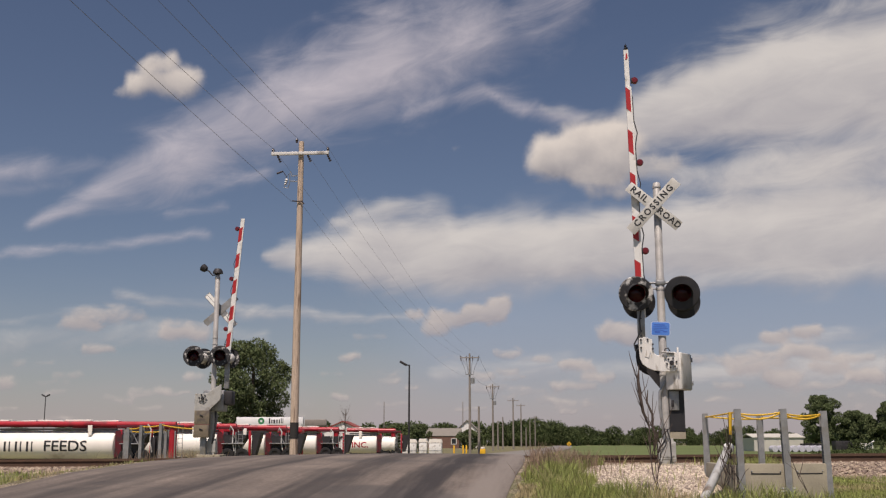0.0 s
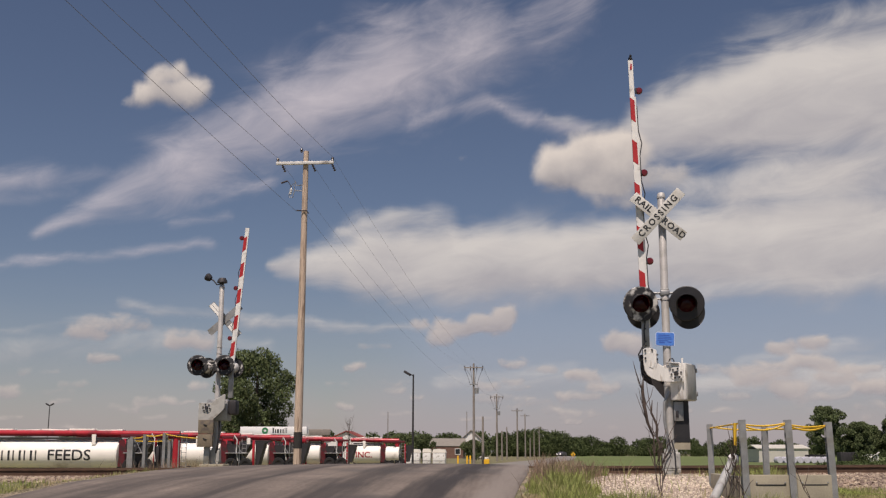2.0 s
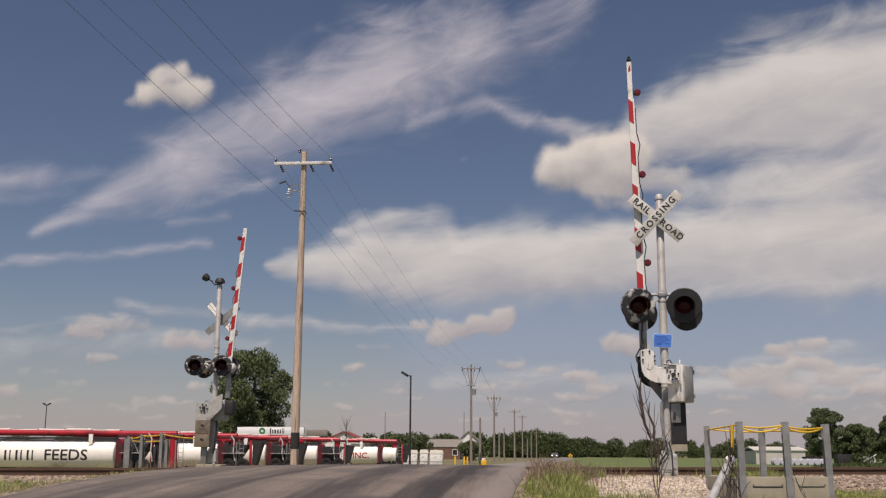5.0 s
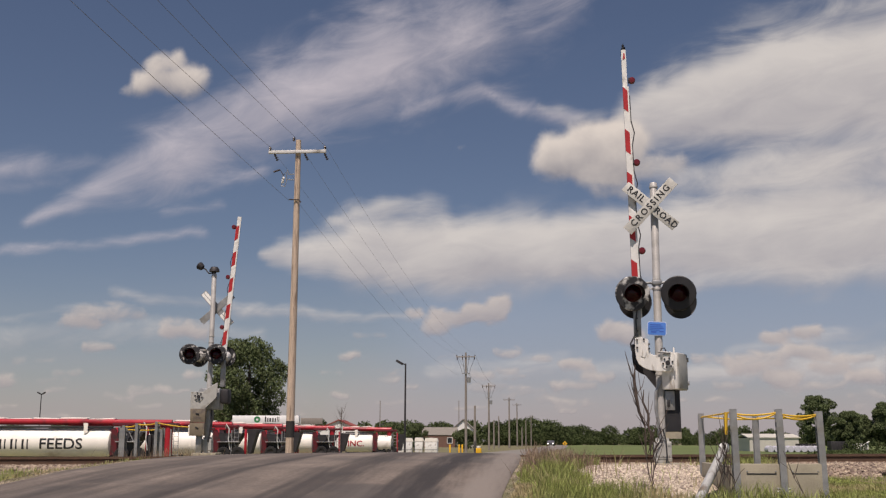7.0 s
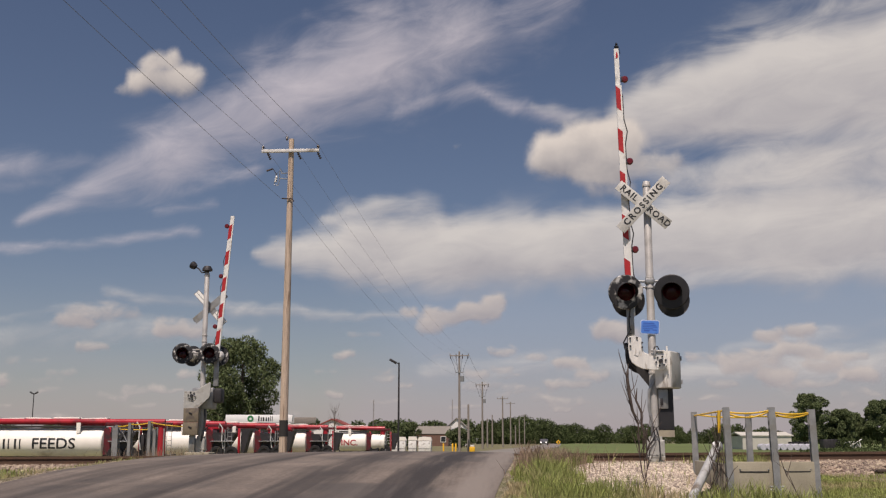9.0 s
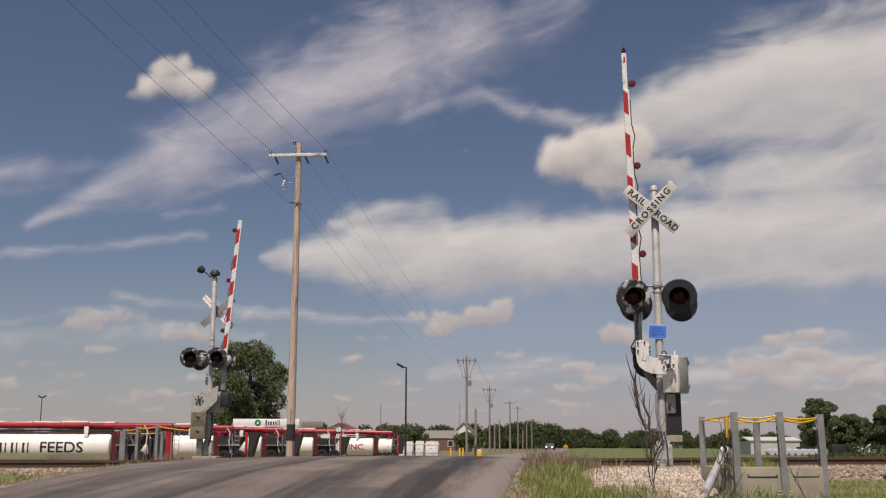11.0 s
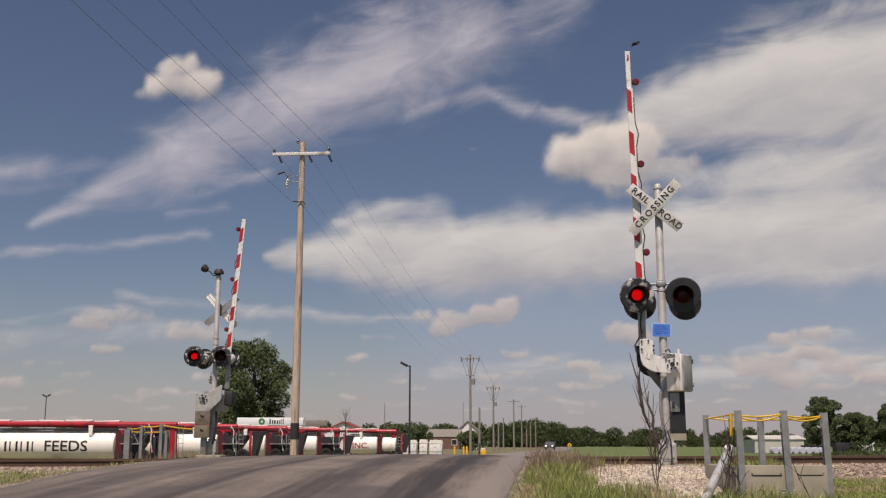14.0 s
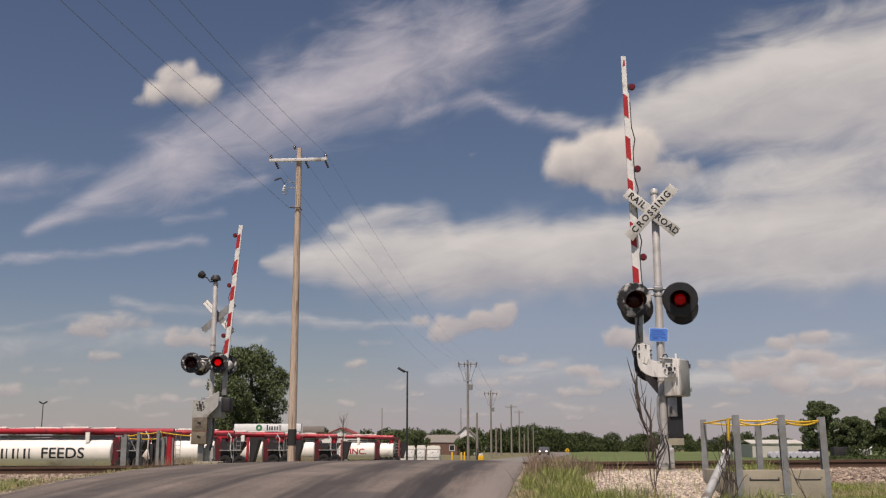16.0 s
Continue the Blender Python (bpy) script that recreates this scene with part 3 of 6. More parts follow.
def mechanism_front(sig):
    """Gate mechanism seen from its case side: case, support arms, counterweight."""
    mech = new("gate_mechanism")
    mech.parent = sig
    mech.matrix_basis = pose(0, 0, -0.17)
    tagged(mech, "silver gate mechanism case bolted to the mast")
    turned = pose(0.27, 0.04, 1.79, 0, 0, -28)
    bm = bmesh.new()
    box(bm, (0, 0, 0), (0.3, 0.5, 0.66), bevel=0.02)
    bmesh.ops.transform(bm, matrix=turned, verts=bm.verts)
    case = part("case", bm, CASE_PAINT, mech)
    bm = bmesh.new()
    box(bm, (0.156, 0, 0), (0.018, 0.47, 0.63), bevel=0.008)
    bmesh.ops.transform(bm, matrix=turned, verts=bm.verts)
    part("case_door", bm, DULL_GREY, case, "dull grey case door")
    for dz in (-0.2, 0.22):
        bm = bmesh.new()
        box(bm, (0.17, 0.235, dz), (0.03, 0.035, 0.08), bevel=0.006)
        bmesh.ops.transform(bm, matrix=turned, verts=bm.verts)
        part("hinge", bm, GALV, case)
    # sheet added over the case front, whiter so this face reads sunlit
    bm = bmesh.new()
    box(bm, (0.0, -0.256, 0.0), (0.285, 0.014, 0.64), bevel=0.005)
    bmesh.ops.transform(bm, matrix=turned, verts=bm.verts)
    part("front_panel", bm, STREAKY, case, "white painted front panel, whitened for sun glare")
    bm = bmesh.new()
    box(bm, (0.222, -0.3, 1.99), (0.03, 0.03, 0.42), bevel=0.006)
    part("latch_plate", bm, STREAKY, mech, "upright white latch plate")
    bm = bmesh.new()
    tube(bm, (-0.06, -0.31, 2.12), (0.16, -0.31, 2.1), 0.02, 0.02, 10)
    box(bm, (0.0, -0.31, 2.06), (0.04, 0.03, 0.1), bevel=0.005)
    part("latch_bar", bm, GALV, mech)
    bm = bmesh.new()
    pipe(bm, [(0.0, -0.2, 2.12), (0.02, -0.2, 2.19), (0.07, -0.2, 2.2), (0.1, -0.2, 2.14)], 0.012, 8)
    part("lifting_eye", bm, DARK_STEEL, mech)
    curve = [(-0.45, 2.37), (-0.35, 2.39), (-0.22, 2.35), (-0.205, 2.17), (-0.18, 2.09), (-0.12, 2.06), (0.05, 2.09), (0.16, 2.13), (0.22, 2.1), (0.235, 1.96), (0.215, 1.84), (0.16, 1.78), (-0.03, 1.775), (-0.2, 1.795), (-0.31, 1.84), (-0.4, 1.91), (-0.44, 2.0), (-0.455, 2.15)]
    # rear arm is near-black: its shade is put into the colour
    for yy, paint in ((-0.27, STREAKY), (0.3, DARK_STEEL)):
        bm = bmesh.new()
        slab(bm, curve, 0.035, pose(0, yy, 0 if yy < 0 else -0.06))
        bmesh.ops.bevel(bm, geom=bm.edges[:], offset=0.006, segments=1, affect="EDGES")
        support = part("gate_support_arm", bm, paint, mech, "steel support arm, front paint streaked, rear darkened for shade")
        if yy < 0:
            bm = bmesh.new()
            slab(bm, [(-0.36, 2.3), (-0.25, 2.3), (-0.25, 2.12), (-0.29, 2.02), (-0.36, 2.05)], 0.012, pose(0, yy - 0.022, 0))
            part("stiffener_plate", bm, STREAKY, support)
            for bx, bz in ((-0.42, 2.34), (-0.3, 2.35), (-0.42, 2.2), (-0.21, 2.26), (-0.21, 2.18)):
                bm = bmesh.new()
                tube(bm, (bx, yy - 0.015, bz), (bx, yy - 0.05, bz), 0.018, 0.018, 6)
                part("bolt", bm, DARK_STEEL, support)
    hub_bolts(mech, 0.11, 1.93, -0.286, 0.085, 0.018, DARK_STEEL)
    # strut in a dark colour that stands for the shaded rear arm
    bm = bmesh.new()
    slab(bm, [(-0.47, 2.3), (-0.42, 1.98), (-0.06, 1.52), (0.04, 1.42), (0.06, 1.62), (-0.1, 1.78), (-0.34, 2.02), (-0.4, 2.3)], 0.05, pose(0, 0.2, 0))
    part("rear_strut", bm, DARK_STEEL, mech, "rear strut of the gate arm, coloured dark for its shade")
    bm = bmesh.new()
    slab(bm, [(0.08, 1.46), (0.34, 1.46), (0.345, 0.72), (0.08, 0.72)], 0.16, pose(0.0, 0.05, 0))
    part("counterweight", bm, BLACK_PAINT, mech, "hanging black counterweight plates")
    bm = bmesh.new()
    box(bm, (0.16, -0.05, 1.27), (0.17, 0.03, 0.34), bevel=0.01)
    part("weight_bracket", bm, GALV, mech)
    bm = bmesh.new()
    box(bm, (0.13, -0.07, 1.22), (0.05, 0.03, 0.12), bevel=0.006)
    part("weight_latch", bm, DARK_STEEL, mech)
    bm = bmesh.new()
    slab(bm, [(0.05, 0.66), (0.09, 0.73), (0.345, 0.73), (0.345, 0.6), (0.05, 0.6)], 0.16, pose(0, 0.05, 0))
    part("weight_foot", bm, CONCRETE, mech, "pale lower counterweight plate")
    bm = bmesh.new()
    box(bm, (-0.375, -0.03, 2.72), (0.13, 0.1, 0.9), bevel=0.008)
    part("arm_adapter", bm, GALV, mech, "bolted steel gate arm adapter")
    for z in (2.36, 2.44, 2.52, 2.75, 2.95):
        bm = bmesh.new()
        tube(bm, (-0.38, -0.08, z), (-0.38, -0.1, z), 0.014, 0.014, 6)
        part("adapter_bolt", bm, DARK_STEEL, mech)
    bm = bmesh.new()
    pipe(bm, [(-0.36, -0.1, 3.05), (-0.41, -0.12, 2.7), (-0.4, -0.12, 2.5), (-0.52, -0.12, 2.28), (-0.5, -0.12, 2.16), (-0.44, -0.12, 2.2)], 0.014, 6)
    part("arm_cable", bm, CABLE, mech, "loose black cable")


def mechanism_back(sig):
    """Gate mechanism seen from its plate side, towards +y."""
    mech = new("gate_mechanism")
    mech.parent = sig
    mech.matrix_basis = pose(0, 0, 0)
    tagged(mech, "grey gate mechanism with tan counterweight plates")
    bm = bmesh.new()
    slab(bm, [(0.43, 1.69), (0.07, 1.7), (-0.02, 1.77), (-0.3, 1.95), (-0.325, 1.92), (-0.315, 1.56), (-0.28, 1.5), (0.03, 1.2), (0.09, 1.17), (0.435, 1.16)], 0.05, pose(0, 0.29, 0))
    bmesh.ops.bevel(bm, geom=bm.edges[:], offset=0.008, segments=1, affect="EDGES")
    part("gate_support_arm", bm, DULL_GREY, mech, "flat grey steel support arm")
    hub_bolts(mech, 0.2, 1.56, 0.315, 0.1, 0.024, DARK_STEEL)
    bm = bmesh.new()
    box(bm, (-0.05, -0.08, 1.5), (0.6, 0.44, 0.6), bevel=0.03)
    part("case", bm, GALV, mech)
    # casing on the far side, its shade painted in as dark steel
    bm = bmesh.new()
    box(bm, (-0.46, -0.1, 1.58), (0.24, 0.36, 0.42), bevel=0.06)
    part("far_casing", bm, DARK_STEEL, mech, "far side casing, coloured dark for its shade")
    for k, (z0, z1) in enumerate(((0.47, 0.83), (0.835, 1.22))):
        bm = bmesh.new()
        box(bm, (0.19 - 0.01 * k, 0.33 + 0.01 * k, (z0 + z1) / 2), (0.43, 0.12, z1 - z0), bevel=0.01)
        weight = part("counterweight", bm, WEIGHT_TAN, mech, "tan weathered counterweight plate")
        bm = bmesh.new()
        box(bm, (0.19, 0.4 + 0.01 * k, z1 - 0.14), (0.1, 0.02, 0.035), pose(0, 0, 0, 0, -20), 0.005)
        part("lifting_slot", bm, DARK_STEEL, weight)
    bm = bmesh.new()
    box(bm, (0.17, 0.2, 0.24), (0.16, 0.12, 0.48), bevel=0.01)
    part("stop_post", bm, GALV, mech)
    bm = bmesh.new()
    box(bm, (-0.375, -0.03, 2.3), (0.13, 0.1, 0.9), bevel=0.008)
    part("arm_adapter", bm, GALV, mech, "bolted steel gate arm adapter")
    bm = bmesh.new()
    pipe(bm, [(-0.12, 0.1, 1.2), (-0.14, 0.12, 0.9), (-0.1, 0.1, 0.5), (-0.06, 0.1, 0.3)], 0.03, 8)
    part("conduit", bm, DARK_STEEL, mech)


def crossing_signal(m, right, label, arm):
    sig = thing("crossing_signal", m, label, "railway signal", "crossing signals")
    bm = bmesh.new()
    lathe(bm, [(0.072, 0.0), (0.07, 5.1), (0.055, 5.125), (0.002, 5.13)], 24)
    for z in (5.02, 3.28, 3.1, 1.55):
        lathe(bm, [(0.072, z), (0.08, z + 0.005), (0.08, z + 0.035), (0.072, z + 0.04)], 20)
    part("mast", bm, ALUM, sig, "round aluminium mast")
    bm = bmesh.new()
    box(bm, (0, 0, -0.06), (0.7, 0.6, 0.12), bevel=0.02)
    part("foundation", bm, CONCRETE, sig, "square concrete foundation")
    bm = bmesh.new()
    box(bm, (0, 0, 0.22), (0.31, 0.22, 0.32), bevel=0.018)
    box(bm, (0, 0, 0.03), (0.24, 0.2, 0.07), bevel=0.01)
    box(bm, (0, -0.112, 0.23), (0.25, 0.012, 0.25), bevel=0.004)
    for dx in (-0.09, 0.09):
        tube(bm, (dx, -0.04, 0.38), (dx, -0.04, 0.44), 0.035, 0.03, 10)
    tube(bm, (0, 0, 0.37), (0, 0, 0.45), 0.1, 0.085, 18)
    for dx in (-0.1, 0.0, 0.1):
        for z in (0.14, 0.32):
            tube(bm, (dx, -0.115, z), (dx, -0.13, z), 0.013, 0.013, 8)
    for dx in (-0.12, 0.12):
        box(bm, (dx, -0.11, 0.06), (0.07, 0.05, 0.07), bevel=0.01)
    base = part("junction_base", bm, DULL_GREY, sig, "cast pinnacle base with bolted lid", 12)
    if right:
        bm = bmesh.new()
        pipe(bm, [(-0.05, -0.15, 0.62), (-0.02, -0.17, 0.45), (-0.14, -0.17, 0.25), (-0.16, -0.17, 0.2)], 0.011, 6)
        part("cable", bm, CABLE, base)
        bm = bmesh.new()
        pipe(bm, [(0.0, -0.15, 0.6), (0.05, -0.17, 0.4), (0.06, -0.17, 0.1), (0.02, -0.2, -0.05), (-0.08, -0.22, -0.16)], 0.013, 6)
        part("cable", bm, CABLE, base)
    crossbuck(sig, 4.65 if right else 4.12, -0.15)
    # lamp crossarm and four flashers
    bm = bmesh.new()
    zl, xa, xb = (3.19, -0.46, 0.36) if right else (2.84, -0.4, 0.555)
    tube(bm, (xa, 0.0, zl + 0.05), (xb, 0.0, zl + 0.05), 0.022, 0.022, 10)
    tube(bm, (xa, 0.03, zl - 0.05), (xb, 0.03, zl - 0.05), 0.016, 0.016, 8)
    box(bm, (0, 0, zl + 0.05), (0.17, 0.17, 0.09), bevel=0.015)
    box(bm, (0, 0.02, zl - 0.05), (0.16, 0.16, 0.05), bevel=0.015)
    part("lamp_crossarm", bm, GALV, sig)
    dz = 3.02 if right else 2.77
    for side, x in (("a", -0.46 if right else -0.215), ("b", 0.36 if right else 0.555)):
        for back in (False, True):
            peel = (side == "a") if right else True
            yaw = (4 if side == "a" else -8) if not back else 180 + 14
            if right:
                px, drop = (x + 0.08, 0.1) if back else (x, 0.0)
            else:
                px, drop = (x, 0.0) if back else (x - 0.17, 0.05)
            paint = (PEELING_BAD if not back else BLACK_PAINT) if peel and right else PEELING_RIM if peel else BLACK_PAINT
            shell = CASE_PAINT if not right and not back else None
            bulb = signal_lamp(sig, pose(px, -0.2 if not back else 0.2, dz - drop, 4 if not back else -4, 0, yaw), paint, "round black flasher with a hooded red lens", BULB_DIM if right and side == "b" else BULB, 1.04 if right else 0.97, shell)
            shows = not back if right else back
            key = side if right else ("b" if side == "a" else "a")
            BULBS[key].append((bulb, shows))
    if right:
        # small blue notice with rounded corners
        def plate(w, h, r, y, t):
            pts = []
            for cx, cz, a0 in ((w / 2 - r, h / 2 - r, 0), (-w / 2 + r, h / 2 - r, 90), (-w / 2 + r, -h / 2 + r, 180), (w / 2 - r, -h / 2 + r, 270)):
                pts += [(cx + r * math.cos(radians(a0 + 22.5 * q)), cz + r * math.sin(radians(a0 + 22.5 * q))) for q in range(5)]
            bm = bmesh.new()
            slab(bm, pts, t, pose(-0.035, y, 2.39, 0, 3))
            return bm

        notice = part("notice_plate", plate(0.345, 0.255, 0.04, -0.086, 0.004), NOTICE_EDGE, sig, "small blue notice with pale border and unreadable lines")
        part("blue_field", plate(0.318, 0.228, 0.03, -0.0895, 0.004), BLUE_SIGN, notice)
        for cx, cz, sx, sz in ((-0.02, 0.07, 0.2, 0.02), (-0.01, 0.035, 0.24, 0.012), (0.0, 0.005, 0.26, 0.012), (-0.04, -0.025, 0.18, 0.012), (-0.06, -0.06, 0.1, 0.03), (0.08, -0.055, 0.08, 0.02)):
            bm = bmesh.new()
            box(bm, (-0.035 + cx, -0.0925, 2.39 + cz), (sx, 0.002, sz), pose(0, 0, 0, 0, 3))
            part("plain_bar", bm, NOTICE_BAR, notice)
    if right:
        mechanism_front(sig)
    else:
        mechanism_back(sig)
    bm = bmesh.new()
    pipe(bm, [(0.02, -0.08, 1.45), (-0.09, -0.1, 1.25), (-0.1, -0.1, 0.95), (-0.05, -0.1, 0.6), (-0.02, -0.12, 0.4)], 0.028, 8)
    part("conduit", bm, GALV, sig)
    gate_arm(sig, *arm)
    return sig


crossing_signal(pose(2.45, 19.2, 1.13), True, "tall aluminium crossing signal with crossbuck, flashers and raised gate", (-0.36, 2.6, -0.48, 7.74, -0.03, (1.23, 2.91, 4.52), 1, 0.57))
left_sig = crossing_signal(pose(-8.955, 29.5, 1.16, 0, 0, 180), False, "aluminium crossing signal seen from behind, shorter raised gate", (-0.355, 2.6, -0.675, 6.81, -0.03, (0.95, 2.42, 3.91), 1, 0.4, 0.775, 0.15, 0.125, -1))
bell = new("crossing_bell")
bell.parent = left_sig
bell.matrix_basis = pose(0, 0, 5.13)
tagged(bell, "dark bell and loudspeaker on the mast top")
bm = bmesh.new()
lathe(bm, [(0.002, 0.2), (0.09, 0.19), (0.14, 0.12), (0.15, 0.05), (0.06, 0.03), (0.05, 0.0)], 20)
part("gong", bm, DARK_STEEL, bell)
bm = bmesh.new()
pipe(bm, [(0.0, 0, 0.02), (0.16, 0, 0.0), (0.26, 0, 0.12), (0.34, 0, 0.16)], 0.02, 8)
lathe(bm, [(0.03, 0.0), (0.085, 0.03), (0.11, 0.1), (0.115, 0.16), (0.09, 0.19), (0.002, 0.18)], 18, pose(0.33, 0, 0.15, 0, 55))
part("horn", bm, DARK_STEEL, bell)


# ---- enclosures of steel posts, rope and concrete panels ----
def post_at(parent, x, y, z0, z1, lean=0.0):
    bm = bmesh.new()
    h = z1 - z0
    box(bm, (0, -0.075, h / 2), (0.086, 0.009, h))
    box(bm, (0, 0.075, h / 2), (0.086, 0.009, h))
    box(bm, (0, 0, h / 2), (0.008, 0.14, h))
    p = part("post", bm, GALV, parent, "galvanised steel beam post", None)
    p.matrix_basis = pose(x, y, z0, 0, lean, -6)
    return p


def rope(parent, a, b, sag, r=0.012, drop=0.0):
    bm = bmesh.new()
    a, b = Vector(a), Vector(b)
    pts = []
    for i in range(11):
        u = i / 10
        p = a.lerp(b, u)
        p.z -= sag * 4 * u * (1 - u)
        pts.append(p)
    pipe(bm, pts, r, 6)
    part("rope", bm, YELLOW, parent, "slack yellow rope")


def enclosure_near():
    e = thing("post_enclosure", pose(0, 0, 0), "steel posts with yellow rope round a concrete-sided pit", "fence", "roped enclosures")
    tops = {}
    for k, x, y, z0, z1, lean in (("a", 2.83, 14.5, 0.5, 1.94, -1.0), ("b", 3.44, 14.5, 0.5, 1.94, -1.5), ("d", 4.04, 14.8, 0.5, 1.92, -1.3), ("e", 2.82, 17.2, 0.9, 1.95, 0.0), ("f", 3.63, 17.0, 0.9, 1.92, 0.0)):
        post_at(e, x - math.sin(radians(-lean)) * 0.0, y, z0, z1, lean)
        tops[k] = Vector((x + math.tan(radians(lean)) * (z1 - z0), y, z1 - 0.04))
    for p, q, s in (("a", "b", 0.03), ("b", "d", 0.03), ("e", "a", 0.0), ("f", "e", 0.02), ("d", "f", 0.02), ("a", "b", 0.08), ("b", "d", 0.07)):
        rope(e, tops[p] - Vector((0, 0, 0.02 if s < 0.05 else 0.03)), tops[q], s)
    rope(e, tops["a"] + Vector((-0.08, 0.05, 0)), tops["a"] + Vector((-0.1, 0.05, -0.3)), 0.0, 0.024)
    for x0, x1 in ((2.84, 3.44), (3.46, 4.04)):
        bm = bmesh.new()
        w = x1 - x0
        box(bm, ((x0 + x1) / 2, 14.53 + (x0 - 2.84) * 0.25, 0.86), (w - 0.02, 0.09, 0.72), pose(0, 0, 0, 0, 0, 4 if x0 < 3 else 20), 0.012)
        panel = part("concrete_panel", bm, CONCRETE, e, "tan concrete panel with a slot")
        bm = bmesh.new()
        box(bm, ((x0 + x1) / 2, 14.484 + (x0 - 2.84) * 0.25, 1.09), (w * 0.66, 0.012, 0.014), pose(0, 0, 0, 0, 0, 4 if x0 < 3 else 20), 0.003)
        part("slot", bm, DARK_STEEL, panel)
        for dx in (-0.22, 0.22):
            bm = bmesh.new()
            ball(bm, ((x0 + x1) / 2 + dx * w / 0.7, 14.48 + (x0 - 2.84) * 0.25 + dx * (0.06 if x0 < 3 else 0.32), 1.12), 0.013, 1)
            part("bolt", bm, GALV, panel)
    for k, x in enumerate((3.41,)):
        bm = bmesh.new()
        for dz in (0.86, 0.9):
            tube(bm, (x - 0.1, 14.45, dz), (x + 0.1, 14.45, dz), 0.012, 0.012, 8)
        part("clamp_bolt", bm, GALV, e)
    for y0, x0 in ((15.9, 2.82),):
        bm = bmesh.new()
        box(bm, (x0, y0, 0.86), (0.1, 2.2, 0.66), bevel=0.012)
        part("concrete_panel", bm, CONCRETE, e, "tan concrete side panel")


enclosure_near()


def enclosure_far():
    e = thing("post_enclosure", pose(0, 0, 0), "far steel posts with yellow rope by the track", "fence", "roped enclosures")
    tops = []
    for x, y, z1 in ((-11.87, 30.6, 1.86), (-11.4, 29.6, 1.92), (-10.95, 29.4, 1.98), (-10.64, 30.6, 1.86), (-10.31, 29.2, 2.02)):
        post_at(e, x, y, 0.8, z1)
        tops.append(Vector((x, y, z1 - 0.04)))
    for i, j in ((0, 1), (1, 2), (2, 4), (0, 3), (3, 4)):
        rope(e, tops[i], tops[j], 0.03, 0.016)
    rope(e, tops[4], (-8.95, 29.5, 1.88), 0.05, 0.016)


enclosure_far()

bollard = thing("leaning_pipe", pose(2.19, 14.2, 0.62), "leaning grey pipe with peeling paint and rounded white cap", "post")
bm = bmesh.new()
d = Vector((0.6, 0.95, 0.8))
tube(bm, (0, 0, 0), d, 0.062, 0.06, 16)
part("pipe", bm, mat("peeling grey pipe", (0.4, 0.41, 0.4), 0.6, 0.1, 0.12, 6, 60, 0.15, (0.16, 0.13, 0.1), 0.35, 5), bollard)
bm = bmesh.new()
ball(bm, d, 0.078, 3)
part("cap", bm, WHITE_PAINT, bollard)


